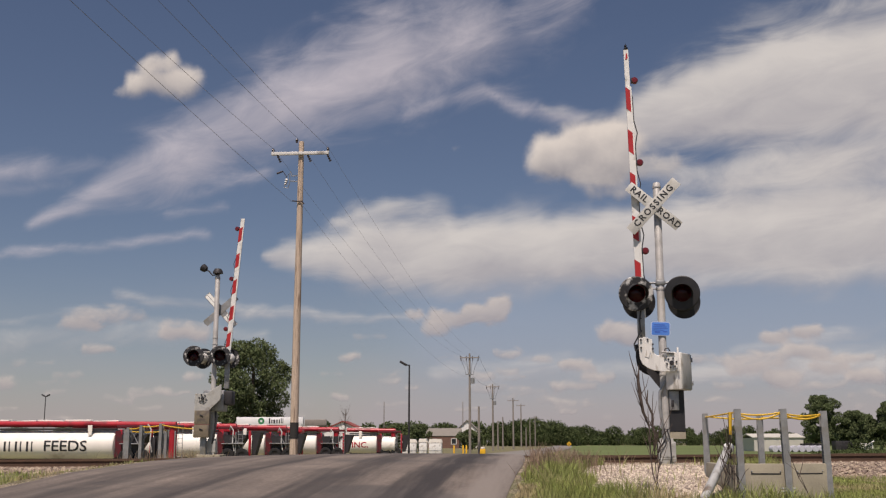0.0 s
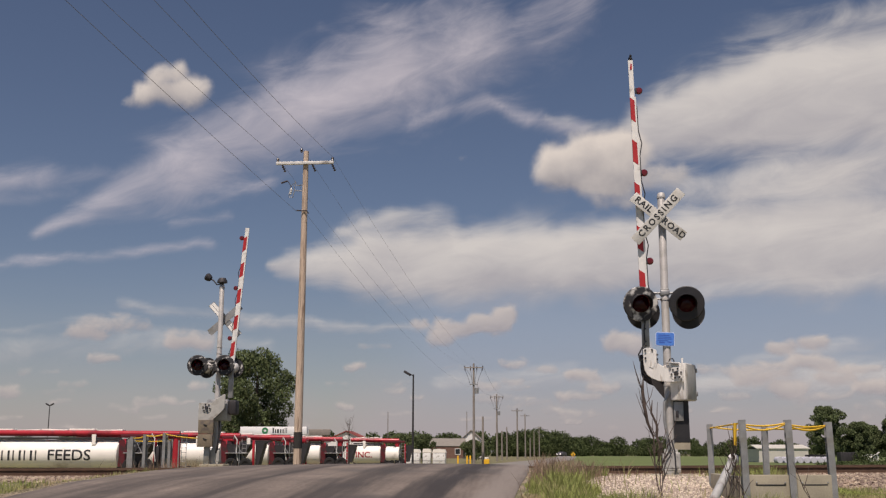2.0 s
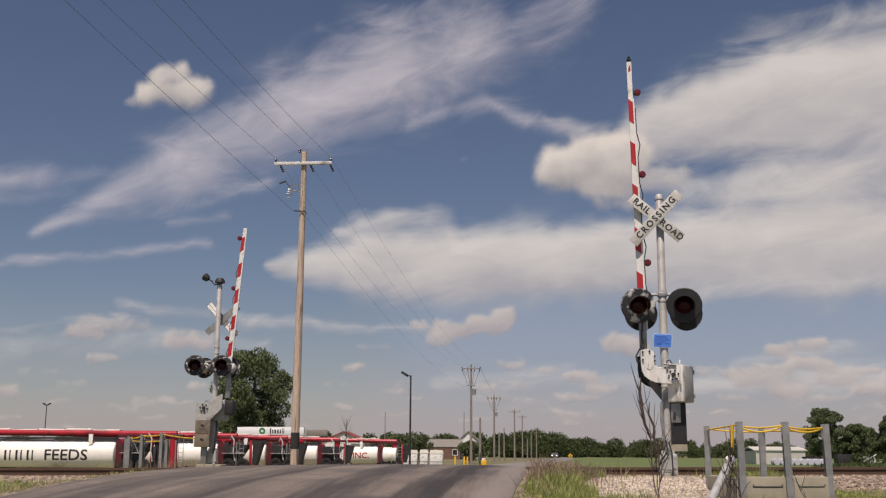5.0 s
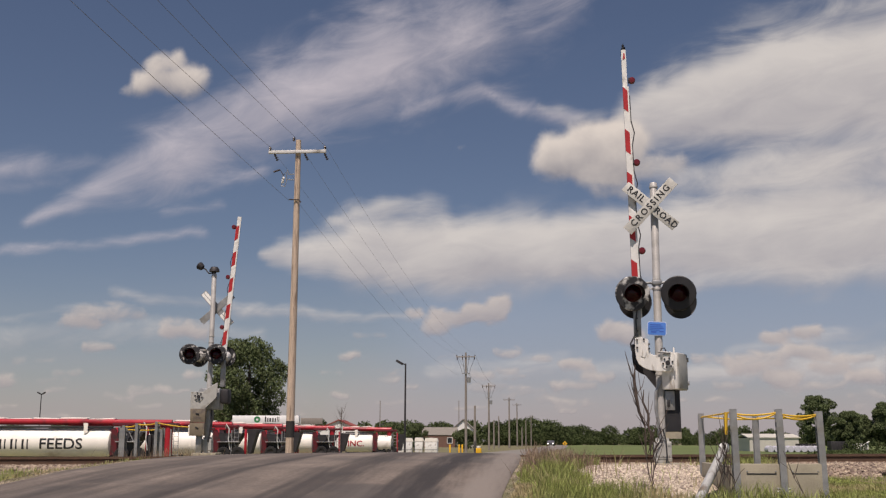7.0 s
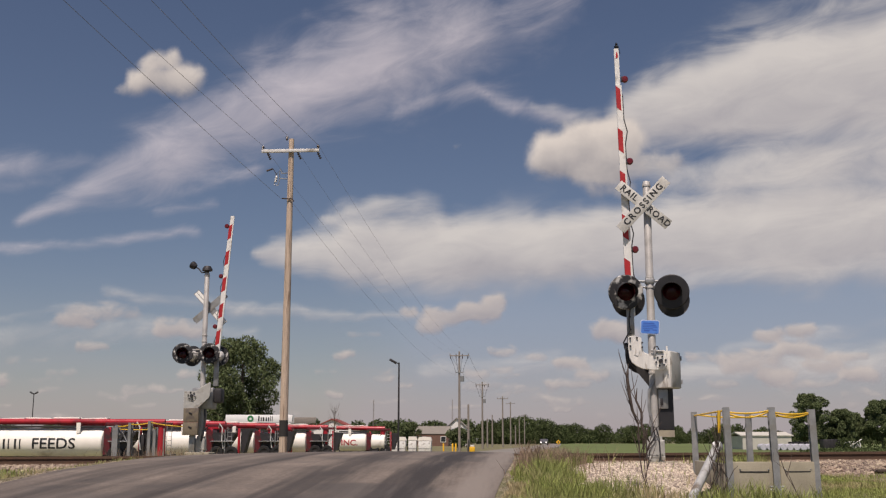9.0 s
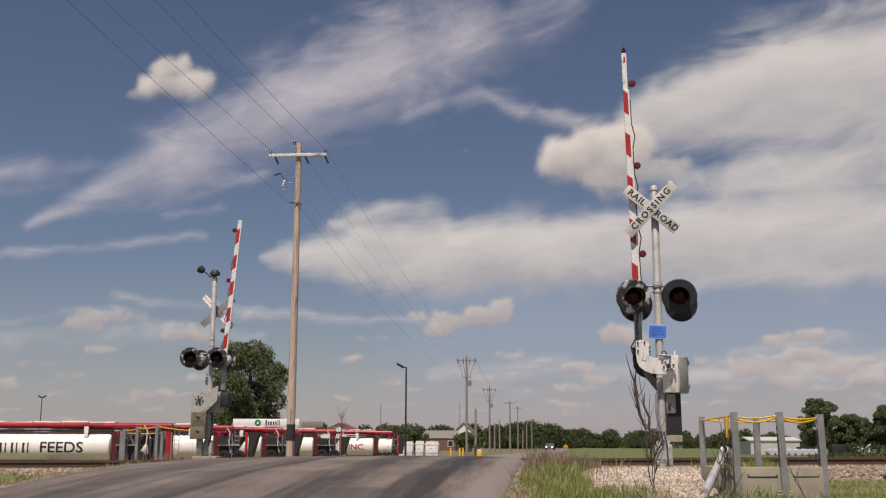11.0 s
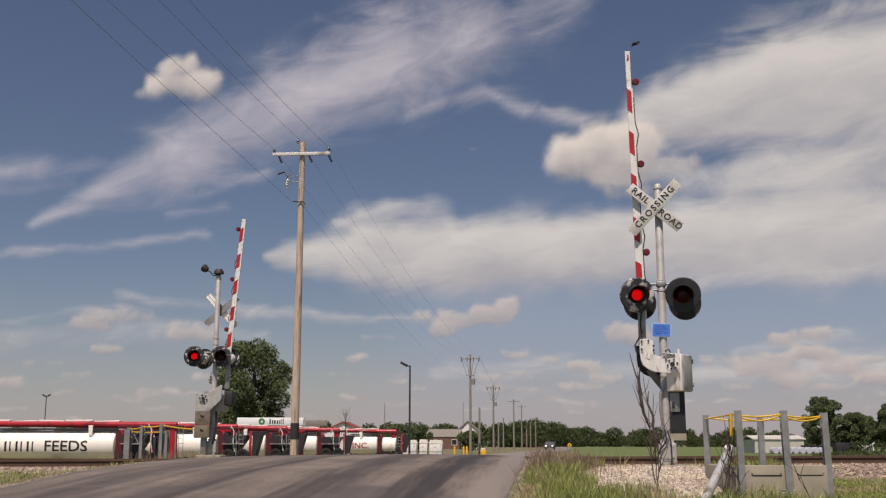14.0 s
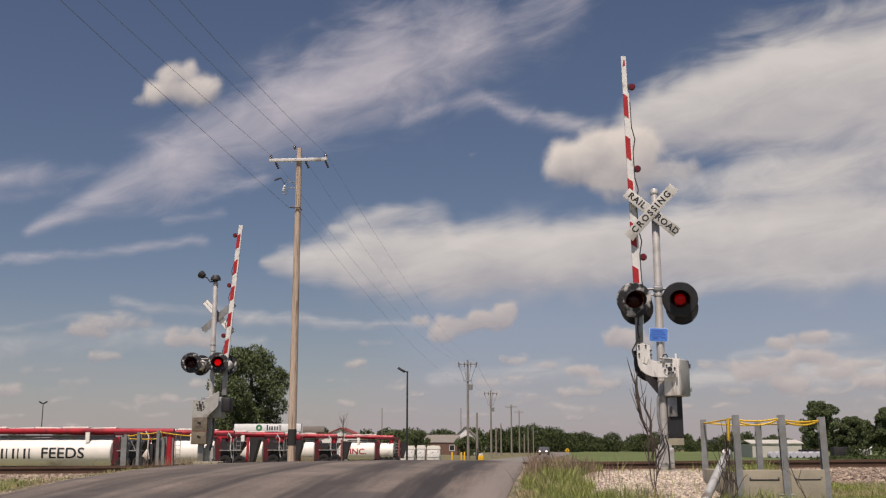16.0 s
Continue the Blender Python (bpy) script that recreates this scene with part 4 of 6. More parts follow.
# ---- utility poles and wires ----
def utility_pole(x, y, z0, top, label, style, material=WOOD_POLE, r=0.17, lean=0.0):
    p = thing("utility_pole", pose(x, y, z0, 0, lean, 0), label, "utility pole", "roadside poles")
    h = top - z0
    bm = bmesh.new()
    lathe(bm, [(r, -0.3), (r * 0.94, h * 0.25), (r * 0.84, h * 0.5), (r * 0.64, h), (0.002, h + 0.02)], 18)
    part("shaft", bm, material, p)
    if style >= 1:
        bm = bmesh.new()
        box(bm, (0, -0.14, h - 0.47), (2.1, 0.09, 0.11), bevel=0.008)
        part("crossarm", bm, GREY_POLE if style > 1 else CASE_PAINT, p, "pale crossarm")
        for dx, dz in ((-1.0, 0), (1.0, 0), (-0.14, 0.34)) if style == 1 else ((-1.0, 0), (-0.35, 0), (0.35, 0), (1.0, 0)):
            bm = bmesh.new()
            zz = h - 0.42 + dz
            lathe(bm, [(0.02, zz), (0.05, zz + 0.03), (0.035, zz + 0.06), (0.055, zz + 0.09), (0.03, zz + 0.15), (0.002, zz + 0.16)], 12, pose(dx, -0.14, 0))
            part("insulator", bm, PORCELAIN, p)
    if style == 1:
        bm = bmesh.new()
        lathe(bm, [(r * 1.03, 0.72), (r * 1.02, 1.27)], 18)
        part("tar_band", bm, TAR, p)
        bm = bmesh.new()
        pipe(bm, [(-0.1, -0.1, h - 1.28), (-0.3, -0.1, h - 1.3), (-0.36, -0.1, h - 1.12)], 0.018)
        pipe(bm, [(-0.1, -0.1, h - 1.5), (-0.34, -0.1, h - 1.48)], 0.018)
        part("bracket", bm, GALV, p)
        bm = bmesh.new()
        lathe(bm, [(0.02, 0), (0.055, 0.03), (0.035, 0.07), (0.055, 0.1), (0.035, 0.14), (0.055, 0.18), (0.02, 0.24)], 12, pose(-0.52, -0.1, h - 1.62, 8, 12))
        part("fuse_cutout", bm, CASE_PAINT, p, "pale porcelain fuse cutout")
        bm = bmesh.new()
        pipe(bm, [(-0.52, -0.12, h - 1.36), (-0.38, -0.12, h - 1.2), (-0.36, -0.12, h - 1.5), (-0.42, -0.12, h - 1.74), (-0.56, -0.12, h - 1.72), (-0.55, -0.12, h - 1.6)], 0.016)
        part("jumper", bm, GALV, p)
        bm = bmesh.new()
        tube(bm, (-0.85, -0.12, h - 1.2), (-0.62, -0.12, h - 1.12), 0.035, 0.03, 8)
        pipe(bm, [(-0.62, -0.12, h - 1.12), (-0.48, -0.12, h - 1.34)], 0.014)
        part("arrester", bm, PORCELAIN, p)
        # dead-end insulators that hold the spans running on
        for dx in (-0.84, 0.26, 0.98):
            bm = bmesh.new()
            tube(bm, (dx, -0.14, h - 0.52), (dx + 0.12, -0.1, h - 0.78), 0.028, 0.022, 8)
            for q in (0.3, 0.6, 0.9):
                lathe(bm, [(0.02, -0.015), (0.05, -0.01), (0.05, 0.01), (0.02, 0.015)], 10, pose(dx + 0.12 * q, -0.14 + 0.04 * q, h - 0.52 - 0.26 * q, 0, -25))
            part("strain_insulator", bm, PORCELAIN, p)
        bm = bmesh.new()
        pipe(bm, [(-0.26, -0.14, h - 2.22), (-0.08, -0.14, h - 2.24), (0.1, -0.14, h - 2.24), (0.18, -0.14, h - 2.34)], 0.022)
        part("spool_bracket", bm, PORCELAIN, p)
    if style == 2:
        bm = bmesh.new()
        box(bm, (0, -0.14, h - 2.3), (0.9, 0.09, 0.1), bevel=0.008)
        part("lower_crossarm", bm, GALV, p)
        bm = bmesh.new()
        lathe(bm, [(0.002, 0), (0.2, 0.02), (0.2, 0.6), (0.002, 0.66)], 14, pose(0.34, -0.1, h - 3.3))
        part("transformer", bm, GALV, p, "grey can transformer")
        for dx in (-0.95, -0.35, 0.35, 0.95):
            bm = bmesh.new()
            pipe(bm, [(dx, -0.14, h - 0.45), (dx * 0.9, -0.2, h - 0.9), (dx * 0.6, -0.2, h - 1.6), (dx * 0.42, -0.14, h - 2.25)], 0.018, 5)
            part("drop_lead", bm, CABLE, p)
            bm = bmesh.new()
            lathe(bm, [(0.02, -0.3), (0.06, -0.25), (0.04, -0.12), (0.06, 0.0), (0.02, 0.05)], 8, pose(dx, -0.14, h - 0.5))
            part("cutout", bm, PORCELAIN, p)
    return p


utility_pole(-8.03, 36.0, 0.9, 12.2, "tall weathered wooden power pole with one crossarm", 1, WOOD_POLE, 0.147)
utility_pole(-6.3, 115.0, 0.1, 11.1, "power pole with two crossarms and a transformer", 2, GREY_POLE, 0.15)
utility_pole(-5.45, 165.0, 0.3, 10.5, "grey power pole with hanging leads", 2, GREY_POLE, 0.16)
for x, y, top in ((-5.55, 120, 5.5), (-5.4, 190, 5.3), (-4.75, 200, 6.2), (-0.5, 250, 4.9), (0.5, 300, 7.5)):
    utility_pole(x, y, 0.1, top, "short bare wooden pole beside the road", 0, GREY_POLE, 0.16)
for x, y, top in ((-2.85, 205, 9.9), (-1.7, 260, 10.8), (2.15, 330, 9.5)):
    utility_pole(x, y, 0.2, top, "distant wooden power pole with one crossarm", 3, GREY_POLE, 0.18)


def wire(a, b, sag, label, r=0.0055):
    bm = bmesh.new()
    a, b = Vector(a), Vector(b)
    pts = []
    for i in range(29):
        u = i / 28
        p = a.lerp(b, u)
        p.z -= sag * 4 * u * (1 - u)
        pts.append(p)
    pipe(bm, pts, r, 5)
    ob = new("overhead_wire", mesh_of(bm, "overhead_wire", WIRE_GREY, 60))
    return tagged(ob, label, "wire", "overhead wires")


for x, z, s in ((-9.0, 11.9, 1.55), (-8.15, 12.3, 1.75), (-7.0, 11.9, 2.0), (-8.3, 9.95, 0.62)):
    wire((x, 35.86, z), (x, -44, z), s, "thin dark power line sagging between poles")
for x, z, x2, z2 in ((-9.0, 11.9, -7.3, 10.9), (-8.15, 12.3, -6.6, 10.9), (-7.0, 11.9, -5.3, 10.9), (-8.0, 9.93, -6.3, 8.4)):
    wire((x, 35.86, z), (x2, 114.86, z2), 1.2, "thin dark power line running on to the next pole", 0.0042)
for x, x2 in ((-7.3, -6.4), (-5.3, -4.5)):
    wire((x, 114.86, 10.9), (x2, 164.86, 10.3), 0.8, "thin dark power line running on to the next pole", 0.012)


# ---- plants ----
def leaf_cloud(rnd, blobs, count, size, V, Fs):
    """Small leaf quads scattered through soft lumps, thicker towards their skin."""
    vol = [b[3] * b[4] * b[5] for b in blobs]
    for _ in range(count):
        cx, cy, cz, rx, ry, rz = rnd.choices(blobs, vol)[0]
        d = Vector((rnd.gauss(0, 1), rnd.gauss(0, 1), rnd.gauss(0, 1))).normalized()
        q = rnd.uniform(0.45, 1.0) ** 0.6 * rnd.uniform(0.85, 1.12)
        c = Vector((cx + d.x * rx * q, cy + d.y * ry * q, cz + d.z * rz * q))
        m = Euler((rnd.uniform(0, 6), rnd.uniform(0, 6), rnd.uniform(0, 6))).to_matrix()
        s = size * rnd.uniform(0.6, 1.4)
        k = len(V)
        for px, py in ((-1, 0), (0, -0.55), (1, 0), (0, 0.55)):
            v = c + m @ Vector((px * s, py * s, 0.12 * s * (px * px)))
            V.append(tuple(v))
        Fs.append((k, k + 1, k + 2, k + 3))


def crown_mesh(name, rnd, blobs, count, size, material):
    V, Fs = [], []
    leaf_cloud(rnd, blobs, count, size, V, Fs)
    me = bpy.data.meshes.new(name)
    me.from_pydata(V, [], Fs)
    me.materials.append(material)
    return me


def tree(x, y, z, height, width, trunk_h, label, seed, leaves=9000, leaf=0.2, material=None, category="tree"):
    rnd = random.Random(seed)
    t = thing("tree", pose(x, y, z), label, category, "trees")
    crown_c, crown_r = (height + trunk_h) / 2, (height - trunk_h) / 2
    blobs, limbs = [], []
    for i in range(66):
        a, u = i * 2.4 + rnd.uniform(-0.4, 0.4), -0.9 + 1.85 * (i + rnd.random()) / 66
        rad = width / 2 * math.sqrt(max(0.08, 1 - u * u)) * rnd.uniform(0.3, 1.02)
        r = width * rnd.uniform(0.07, 0.15)
        c = (math.cos(a) * rad, math.sin(a) * rad, crown_c + u * (crown_r - r * 0.7))
        blobs.append((*c, r * 1.15, r * 1.15, r * 0.85))
        limbs.append(c)
    bm = bmesh.new()
    tube(bm, (0, 0, -0.3), (0, 0, trunk_h), width * 0.05, width * 0.04, 12)
    tube(bm, (0, 0, trunk_h), (0.1, 0, crown_c + crown_r * 0.4), width * 0.04, width * 0.012, 10)
    for c in limbs[:12]:
        tube(bm, (0, 0, trunk_h + (c[2] - trunk_h) * 0.35), c, width * 0.018, width * 0.005, 7)
    part("trunk", bm, BARK, t)
    ob = new("crown", crown_mesh("crown", rnd, blobs, leaves, leaf, material or LEAF))
    ob.parent = t
    return t


tree(-29.2, 110, 0.5, 12.1, 8.6, 1.6, "large dark green broadleaf tree behind the trailers", 5, 26000, 0.13)
tree(-33.2, 112, 0.5, 5.5, 3.4, 0.8, "small dark green tree beside the large one", 6, 2500, 0.2)
tree(-8.3, 150, 0.15, 3.2, 3.6, 0.2, "rounded dark green bush by the houses", 7, 7000, 0.11, category="bush")
tree(-18.9, 152, 0.15, 4.2, 4.0, 0.3, "fresh green round tree behind the yard", 41, 8000, 0.11)
tree(-15.9, 154, 0.15, 4.1, 3.4, 0.3, "fresh green round tree behind the yard", 42, 7000, 0.11)
for k, (x, y, h, w) in enumerate(((45.9, 170, 8.8, 5.8), (51.2, 172, 6.4, 4.8), (54.2, 175, 5.8, 4.6), (57.4, 172, 7.9, 5.6), (63.0, 175, 7.0, 6.5))):
    tree(x, y, 0.2, h, w, 0.8, "dark green broadleaf tree at the field's edge", 20 + k, 26000, 0.12, LEAF)

# distant belt of woods
rnd = random.Random(9)
WOOD_BLOBS = []


def belt(x0, x1, y, lo, hi, step, deep=14):
    x = x0
    while x < x1:
        h = rnd.uniform(lo, hi)
        w = h * rnd.uniform(0.38, 0.6)
        yy = y + rnd.uniform(-deep, deep)
        WOOD_BLOBS.append((x, yy, 0.3 + h * 0.62, w, w, h * 0.42))
        WOOD_BLOBS.append((x + w * rnd.uniform(-0.6, 0.6), yy - 2, 0.3 + h * 0.3, w * 1.2, w, h * 0.34))
        x += step * rnd.uniform(0.6, 1.3)


belt(-230, -100, 330, 4.5, 6.5, 2.4)
belt(-100, -30, 320, 3.6, 7.2, 2.4)
belt(-34, -14, 330, 5.0, 7.4, 2.2)
belt(-12, 11, 360, 6.0, 9.0, 1.9)
belt(8, 18, 380, 4.5, 6.5, 1.9)
belt(14, 150, 420, 3.6, 7.4, 2.1)
belt(140, 260, 400, 6.0, 9.0, 3.0)
wood = new("distant_woods", crown_mesh("distant_woods", rnd, WOOD_BLOBS, 320000, 0.34, LEAF_FAR))
tagged(wood, "long belt of dark green woods on the horizon", "woods", kind="stuff")

# rough dark growth between the trees and the track
rnd = random.Random(31)
rough = []
for _ in range(420):
    y = rnd.uniform(70, 172)
    x = y * rnd.uniform(0.262, 0.46)
    h = rnd.uniform(0.12, 0.28) if y < 163 else rnd.uniform(0.7, 1.6)
    if y > 158 and x < 0.29 * y:
        continue
    rough.append((x, y, land_z(x, y) + h * 0.4, rnd.uniform(0.8, 1.8), 1.2, h))
ob = new("undergrowth", crown_mesh("undergrowth", rnd, rough, 26000, 0.16, LEAF_FAR))
tagged(ob, "rough dark green undergrowth below the trees", "undergrowth", kind="stuff")

fx, fy = [6, 20, 60, 120, 260], [60, 90, 140, 220, 300, 405]
fm = grid_mesh(fx, fy, lambda x, y: land_z(200, y) + 0.06)
fm.materials.append(FIELD)
tagged(new("crop_field", fm), "bright green level crop field", "field", kind="structure")


def blades(name, count, spot, label, material, seed, h0, h1, w=0.006):
    rnd = random.Random(seed)
    V, Fs = [], []
    for _ in range(count):
        p = spot(rnd)
        if p is None:
            continue
        x, y, z, k = p
        h = rnd.uniform(h0, h1) * k
        a = rnd.uniform(0, 6.28)
        lean = h * rnd.uniform(0.1, 0.6)
        dx, dy = math.cos(a), math.sin(a)
        ww = w * rnd.uniform(0.7, 1.5)
        b = rnd.uniform(0, 6.28)
        sx, sy = math.cos(b) * ww, math.sin(b) * ww
        i = len(V)
        V += [(x - sx, y - sy, z), (x + sx, y + sy, z), (x + dx * lean * 0.35 + sx * 0.7, y + dy * lean * 0.35 + sy * 0.7, z + h * 0.6), (x + dx * lean * 0.35 - sx * 0.7, y + dy * lean * 0.35 - sy * 0.7, z + h * 0.6), (x + dx * lean, y + dy * lean, z + h)]
        Fs += [(i, i + 1, i + 2, i + 3), (i + 3, i + 2, i + 4)]
    me = bpy.data.meshes.new(name)
    me.from_pydata(V, [], Fs)
    me.materials.append(material)
    return tagged(new(name, me), label, "grass", kind="stuff")


def verge_spot(rnd):
    y = rnd.uniform(11.5, 21)
    x = rnd.uniform(-0.6, 6.5)
    edge = road_mid(y) + flare(y) + 0.12 + 0.12 * noise.noise((y * 1.3, 0, 3))
    if x < edge:
        return None
    d = math.hypot((x - 1.95) / 1.15, (y - 17.0) / 2.5)
    if d < 1.0 + 0.25 * noise.noise((x * 1.4, y * 1.4, 1)) and rnd.random() < 0.985:
        return None
    if 2.8 < x < 4.1 and 14.5 < y < 17.2:
        return None
    if x > 1.2 and y < 14.9 and rnd.random() < 0.6:
        return None
    tuft = (0.28 if x > 4.1 else 1.0) * (0.55 + 0.9 * max(0, noise.noise((x * 1.1, y * 1.1, 8)) + 0.35)) * (1 if y < 18.6 else 0.8 if x < 1.3 else 0.3)
    return x, y, land_z(x, y) - 0.02, tuft * (0.5 if x < edge + 0.3 else 1)


blades("verge_grass", 115000, verge_spot, "unmown green and straw coloured verge grass", GRASS, 11, 0.1, 0.32, 0.0052)


def far_verge_spot(rnd):
    if rnd.random() < 0.5:
        x, y = rnd.uniform(-24, -7.6), rnd.uniform(14.5, 21.8)
        if x > road_mid(y) - flare(y) - 0.15:
            return None
        k = 0.5
    else:
        x, y = rnd.uniform(5, 14), rnd.uniform(15, 21.3)
        k = 0.38
    if noise.noise((x * 0.6, y * 0.6, 5)) < -0.15:
        return None
    return x, y, land_z(x, y) - 0.02, k


blades("trackside_grass", 38000, far_verge_spot, "short dry grass beside the ballast", GRASS, 12, 0.08, 0.25)


def weed_spot(rnd):
    if rnd.random() < 0.85:
        x, y = rnd.gauss(0.55, 0.4), rnd.gauss(19.2, 1.3)
    else:
        x, y = rnd.gauss(-9.7, 0.8), rnd.gauss(27.8, 0.3)
    if x > -1 and x < road_mid(y) + flare(y) + 0.1:
        return None
    return x, y, land_z(x, y) - 0.02, 1.0


blades("tall_weeds", 1500, weed_spot, "taller reddish seeding weeds at the crossing's edge", mat("reddish seeding weeds", (0.25, 0.175, 0.12), 0.85, 0, 0.2, 3, 20, 0, island=0.4), 13, 0.16, 0.46, 0.0045)


def mound_spot(rnd):
    a, r = rnd.uniform(0, 6.28), math.sqrt(rnd.random())
    x, y = 1.95 + math.cos(a) * r * 1.3, 17.1 + math.sin(a) * r * 2.7
    if x > 2.72 and y < 17.3:
        x = rnd.uniform(1.0, 2.7)
    return x, y, land_z(x, y) + 0.005


def edge_spot(rnd):
    y = rnd.uniform(11, 22)
    side = 1 if rnd.random() < 0.6 else -1
    x = road_mid(y) + side * (flare(y) + abs(rnd.gauss(0, 0.16)))
    return x, y, max(land_z(x, y), road_z(x, y) - 0.03) + 0.004


pebble_heap("shoulder_stones", 5000, edge_spot, 0.016, SHOULDER, 8, "small tan stones along the road's edge")
pebble_heap("limestone_gravel", 17000, mound_spot, 0.05, WHITE_STONE, 4, "pale crushed limestone heaped round the signal base")


def dead_stalk(x, y, z, tip, seed, label, twigs=14, r=0.016):
    rnd = random.Random(seed)
    t = thing("dead_stalk", pose(x, y, z), label, "dead plant", "dead stalks")
    bm = bmesh.new()
    pts = [Vector((0, 0, -0.05))]
    for i in range(1, 9):
        u = i / 8
        pts.append(Vector((tip[0] * u + rnd.uniform(-0.045, 0.045), tip[1] * u, tip[2] * u)))
    swell = (0.4, 0.38, 0.36, 0.36, 0.5, 0.95, 1.0, 0.85, 0.25) if r > 0.015 else [1 - i / 10 for i in range(len(pts))]
    pipe(bm, pts, [r * k for k in swell], 7)
    part("stem", bm, DRY_STEM, t)
    for _ in range(twigs):
        bm = bmesh.new()
        i = rnd.randrange(2, 8)
        a = pts[i]
        ang = rnd.uniform(-1, 1)
        b = a + Vector((ang * 0.13, rnd.uniform(-0.12, 0.12), rnd.uniform(0.08, 0.34)))
        c = b + Vector((ang * 0.06, rnd.uniform(-0.05, 0.05), rnd.uniform(0.05, 0.18)))
        pipe(bm, [a, b, c], [0.006, 0.0045, 0.002], 5)
        part("twig", bm, DRY_STEM, t)


dead_stalk(1.79, 15.0, 0.85, (-0.24, 0, 1.72), 31, "tall dead brown stalk with bare twigs", 22, 0.023)
dead_stalk(1.82, 15.05, 0.85, (-0.13, 0, 1.38), 32, "dead brown stalk leaning on its neighbour", 12, 0.018)
dead_stalk(1.74, 14.95, 0.85, (0.12, 0, 1.0), 33, "shorter dead stalk with bare twigs", 12, 0.01)
dead_stalk(2.55, 14.6, 0.7, (0.1, 0, 0.75), 34, "dry weed beside the leaning pipe", 8, 0.007)
dead_stalk(3.66, 14.05, 0.55, (-0.37, 0, 0.8), 36, "thin dry stem bent across the concrete panel", 3, 0.008)
dead_stalk(2.62, 14.3, 0.7, (0.02, 0, 0.95), 37, "thin dry weed beside the leaning pipe", 7, 0.006)
dead_stalk(2.78, 14.25, 0.7, (-0.16, 0, 0.85), 38, "thin dry weed beside the leaning pipe", 6, 0.006)
dead_stalk(2.7, 14.4, 0.7, (-0.05, 0, 0.6), 35, "dry weed beside the leaning pipe", 8, 0.006)


# ---- feed trailers ----
def feed_trailer(x, y, z, tank_len, label, words="", plain=0, letters=DARK_LETTER, word_x=0.0, size=0.72, tail=4.2, second=False):
    """A tank trailer lying along x, its tail at +x: origin on the ground below the tank's tail end."""
    t = thing("feed_trailer", pose(x, y, z), label, "trailer", "parked feed trailers")
    R, zc = 1.0, 1.22
    bm = bmesh.new()
    prof = [(0.002, 0.0), (R * 0.6, 0.02), (R * 0.93, 0.1), (R, 0.22), (R, tank_len - 0.22), (R * 0.93, tank_len - 0.1), (R * 0.6, tank_len - 0.02), (0.002, tank_len)]
    lathe(bm, prof, 40, pose(-tank_len, 0, zc, 0, 90))
    tank = part("tank", bm, TANK_WHITE, t, "long round white tank")
    for k in range(3):
        bm = bmesh.new()
        xx = -tank_len * (0.14 + 0.36 * k)
        lathe(bm, [(R + 0.012, xx - 0.03), (R + 0.012, xx + 0.03)], 40, pose(0, 0, zc, 0, 90))
        part("band", bm, TANK_WHITE, tank)
    bm = bmesh.new()
    tube(bm, (-tank_len - 0.3, -0.35, zc + R + 0.46), (tail - 0.6, -0.3, zc + R + 0.4), 0.2, 0.2, 16)
    part("top_auger", bm, RED_GLOSS, t, "long red auger tube along the top")
    bm = bmesh.new()
    box(bm, (-tank_len / 2, -0.5, zc + R + 0.1), (tank_len, 0.28, 0.12), bevel=0.02)
    part("auger_cradle", bm, DARK_STEEL, t)
    for k in range(7):
        bm = bmesh.new()
        xx = -tank_len + tank_len * (k + 0.5) / 7
        box(bm, (xx, 0.1, zc + R + 0.62 + 0.03 * (k % 3)), (tank_len / 7 * 0.94, 0.6, 0.12), pose(0, 0, 0, 0, (k * 5 % 3 - 1) * 1.6), 0.03)
        part("roof_hatch", bm, TANK_WHITE, t, "white roof hatch cover")
    bm = bmesh.new()
    slab(bm, [(-1.9, zc + R + 0.36), (-1.6, zc + R + 0.36), (-1.62, zc + R - 0.3), (-1.86, zc + R - 0.36)], 0.06, pose(0, -0.82, 0))
    part("saddle_bracket", bm, TANK_WHITE, t)
    bm = bmesh.new()
    box(bm, (-tank_len / 2 + tail / 2, 0, 0.4), (tank_len + tail, 1.0, 0.2), bevel=0.02)
    part("chassis", bm, DARK_STEEL, t)
    # tail gear
    bm = bmesh.new()
    tube(bm, (tail - 0.8, -0.3, 0.25), (tail - 0.8, -0.3, zc + R + 0.45), 0.27, 0.27, 14)
    part("upright_auger", bm, RED_GLOSS, t, "red upright auger")
    bm = bmesh.new()
    if second:
        lathe(bm, [(q * 0.86, z) for q, z in ((0.002, 0.0), (0.93, 0.04), (1.0, 0.12), (1.0, 1.33), (0.93, 1.41), (0.002, 1.45))], 32, pose(0.42, -0.2, 1.2, 0, 90))
        part("tail_tank", bm, TANK_WHITE, t, "short white tail tank")
    else:
        slab(bm, [(0.4, 2.0), (2.2, 2.0), (1.2, 0.5), (0.4, 0.5)], 1.2)
        part("hopper", bm, DARK_STEEL, t, "dark sloping hopper")
    for xx in (0.3, 2.4):
        bm = bmesh.new()
        box(bm, (xx, -0.5, 1.35), (0.17, 0.17, 1.9), bevel=0.01)
        part("frame_post", bm, RED_GLOSS, t)
    bm = bmesh.new()
    tube(bm, (0.5, -0.66, 0.5), (1.5, -0.66, 2.1), 0.035, 0.035, 8)
    part("brace", bm, DARK_STEEL, t)
    bm = bmesh.new()
    tube(bm, (2.0, -0.66, 0.5), (1.2, -0.66, 2.0), 0.035, 0.035, 8)
    part("brace", bm, GALV, t)
    bm = bmesh.new()
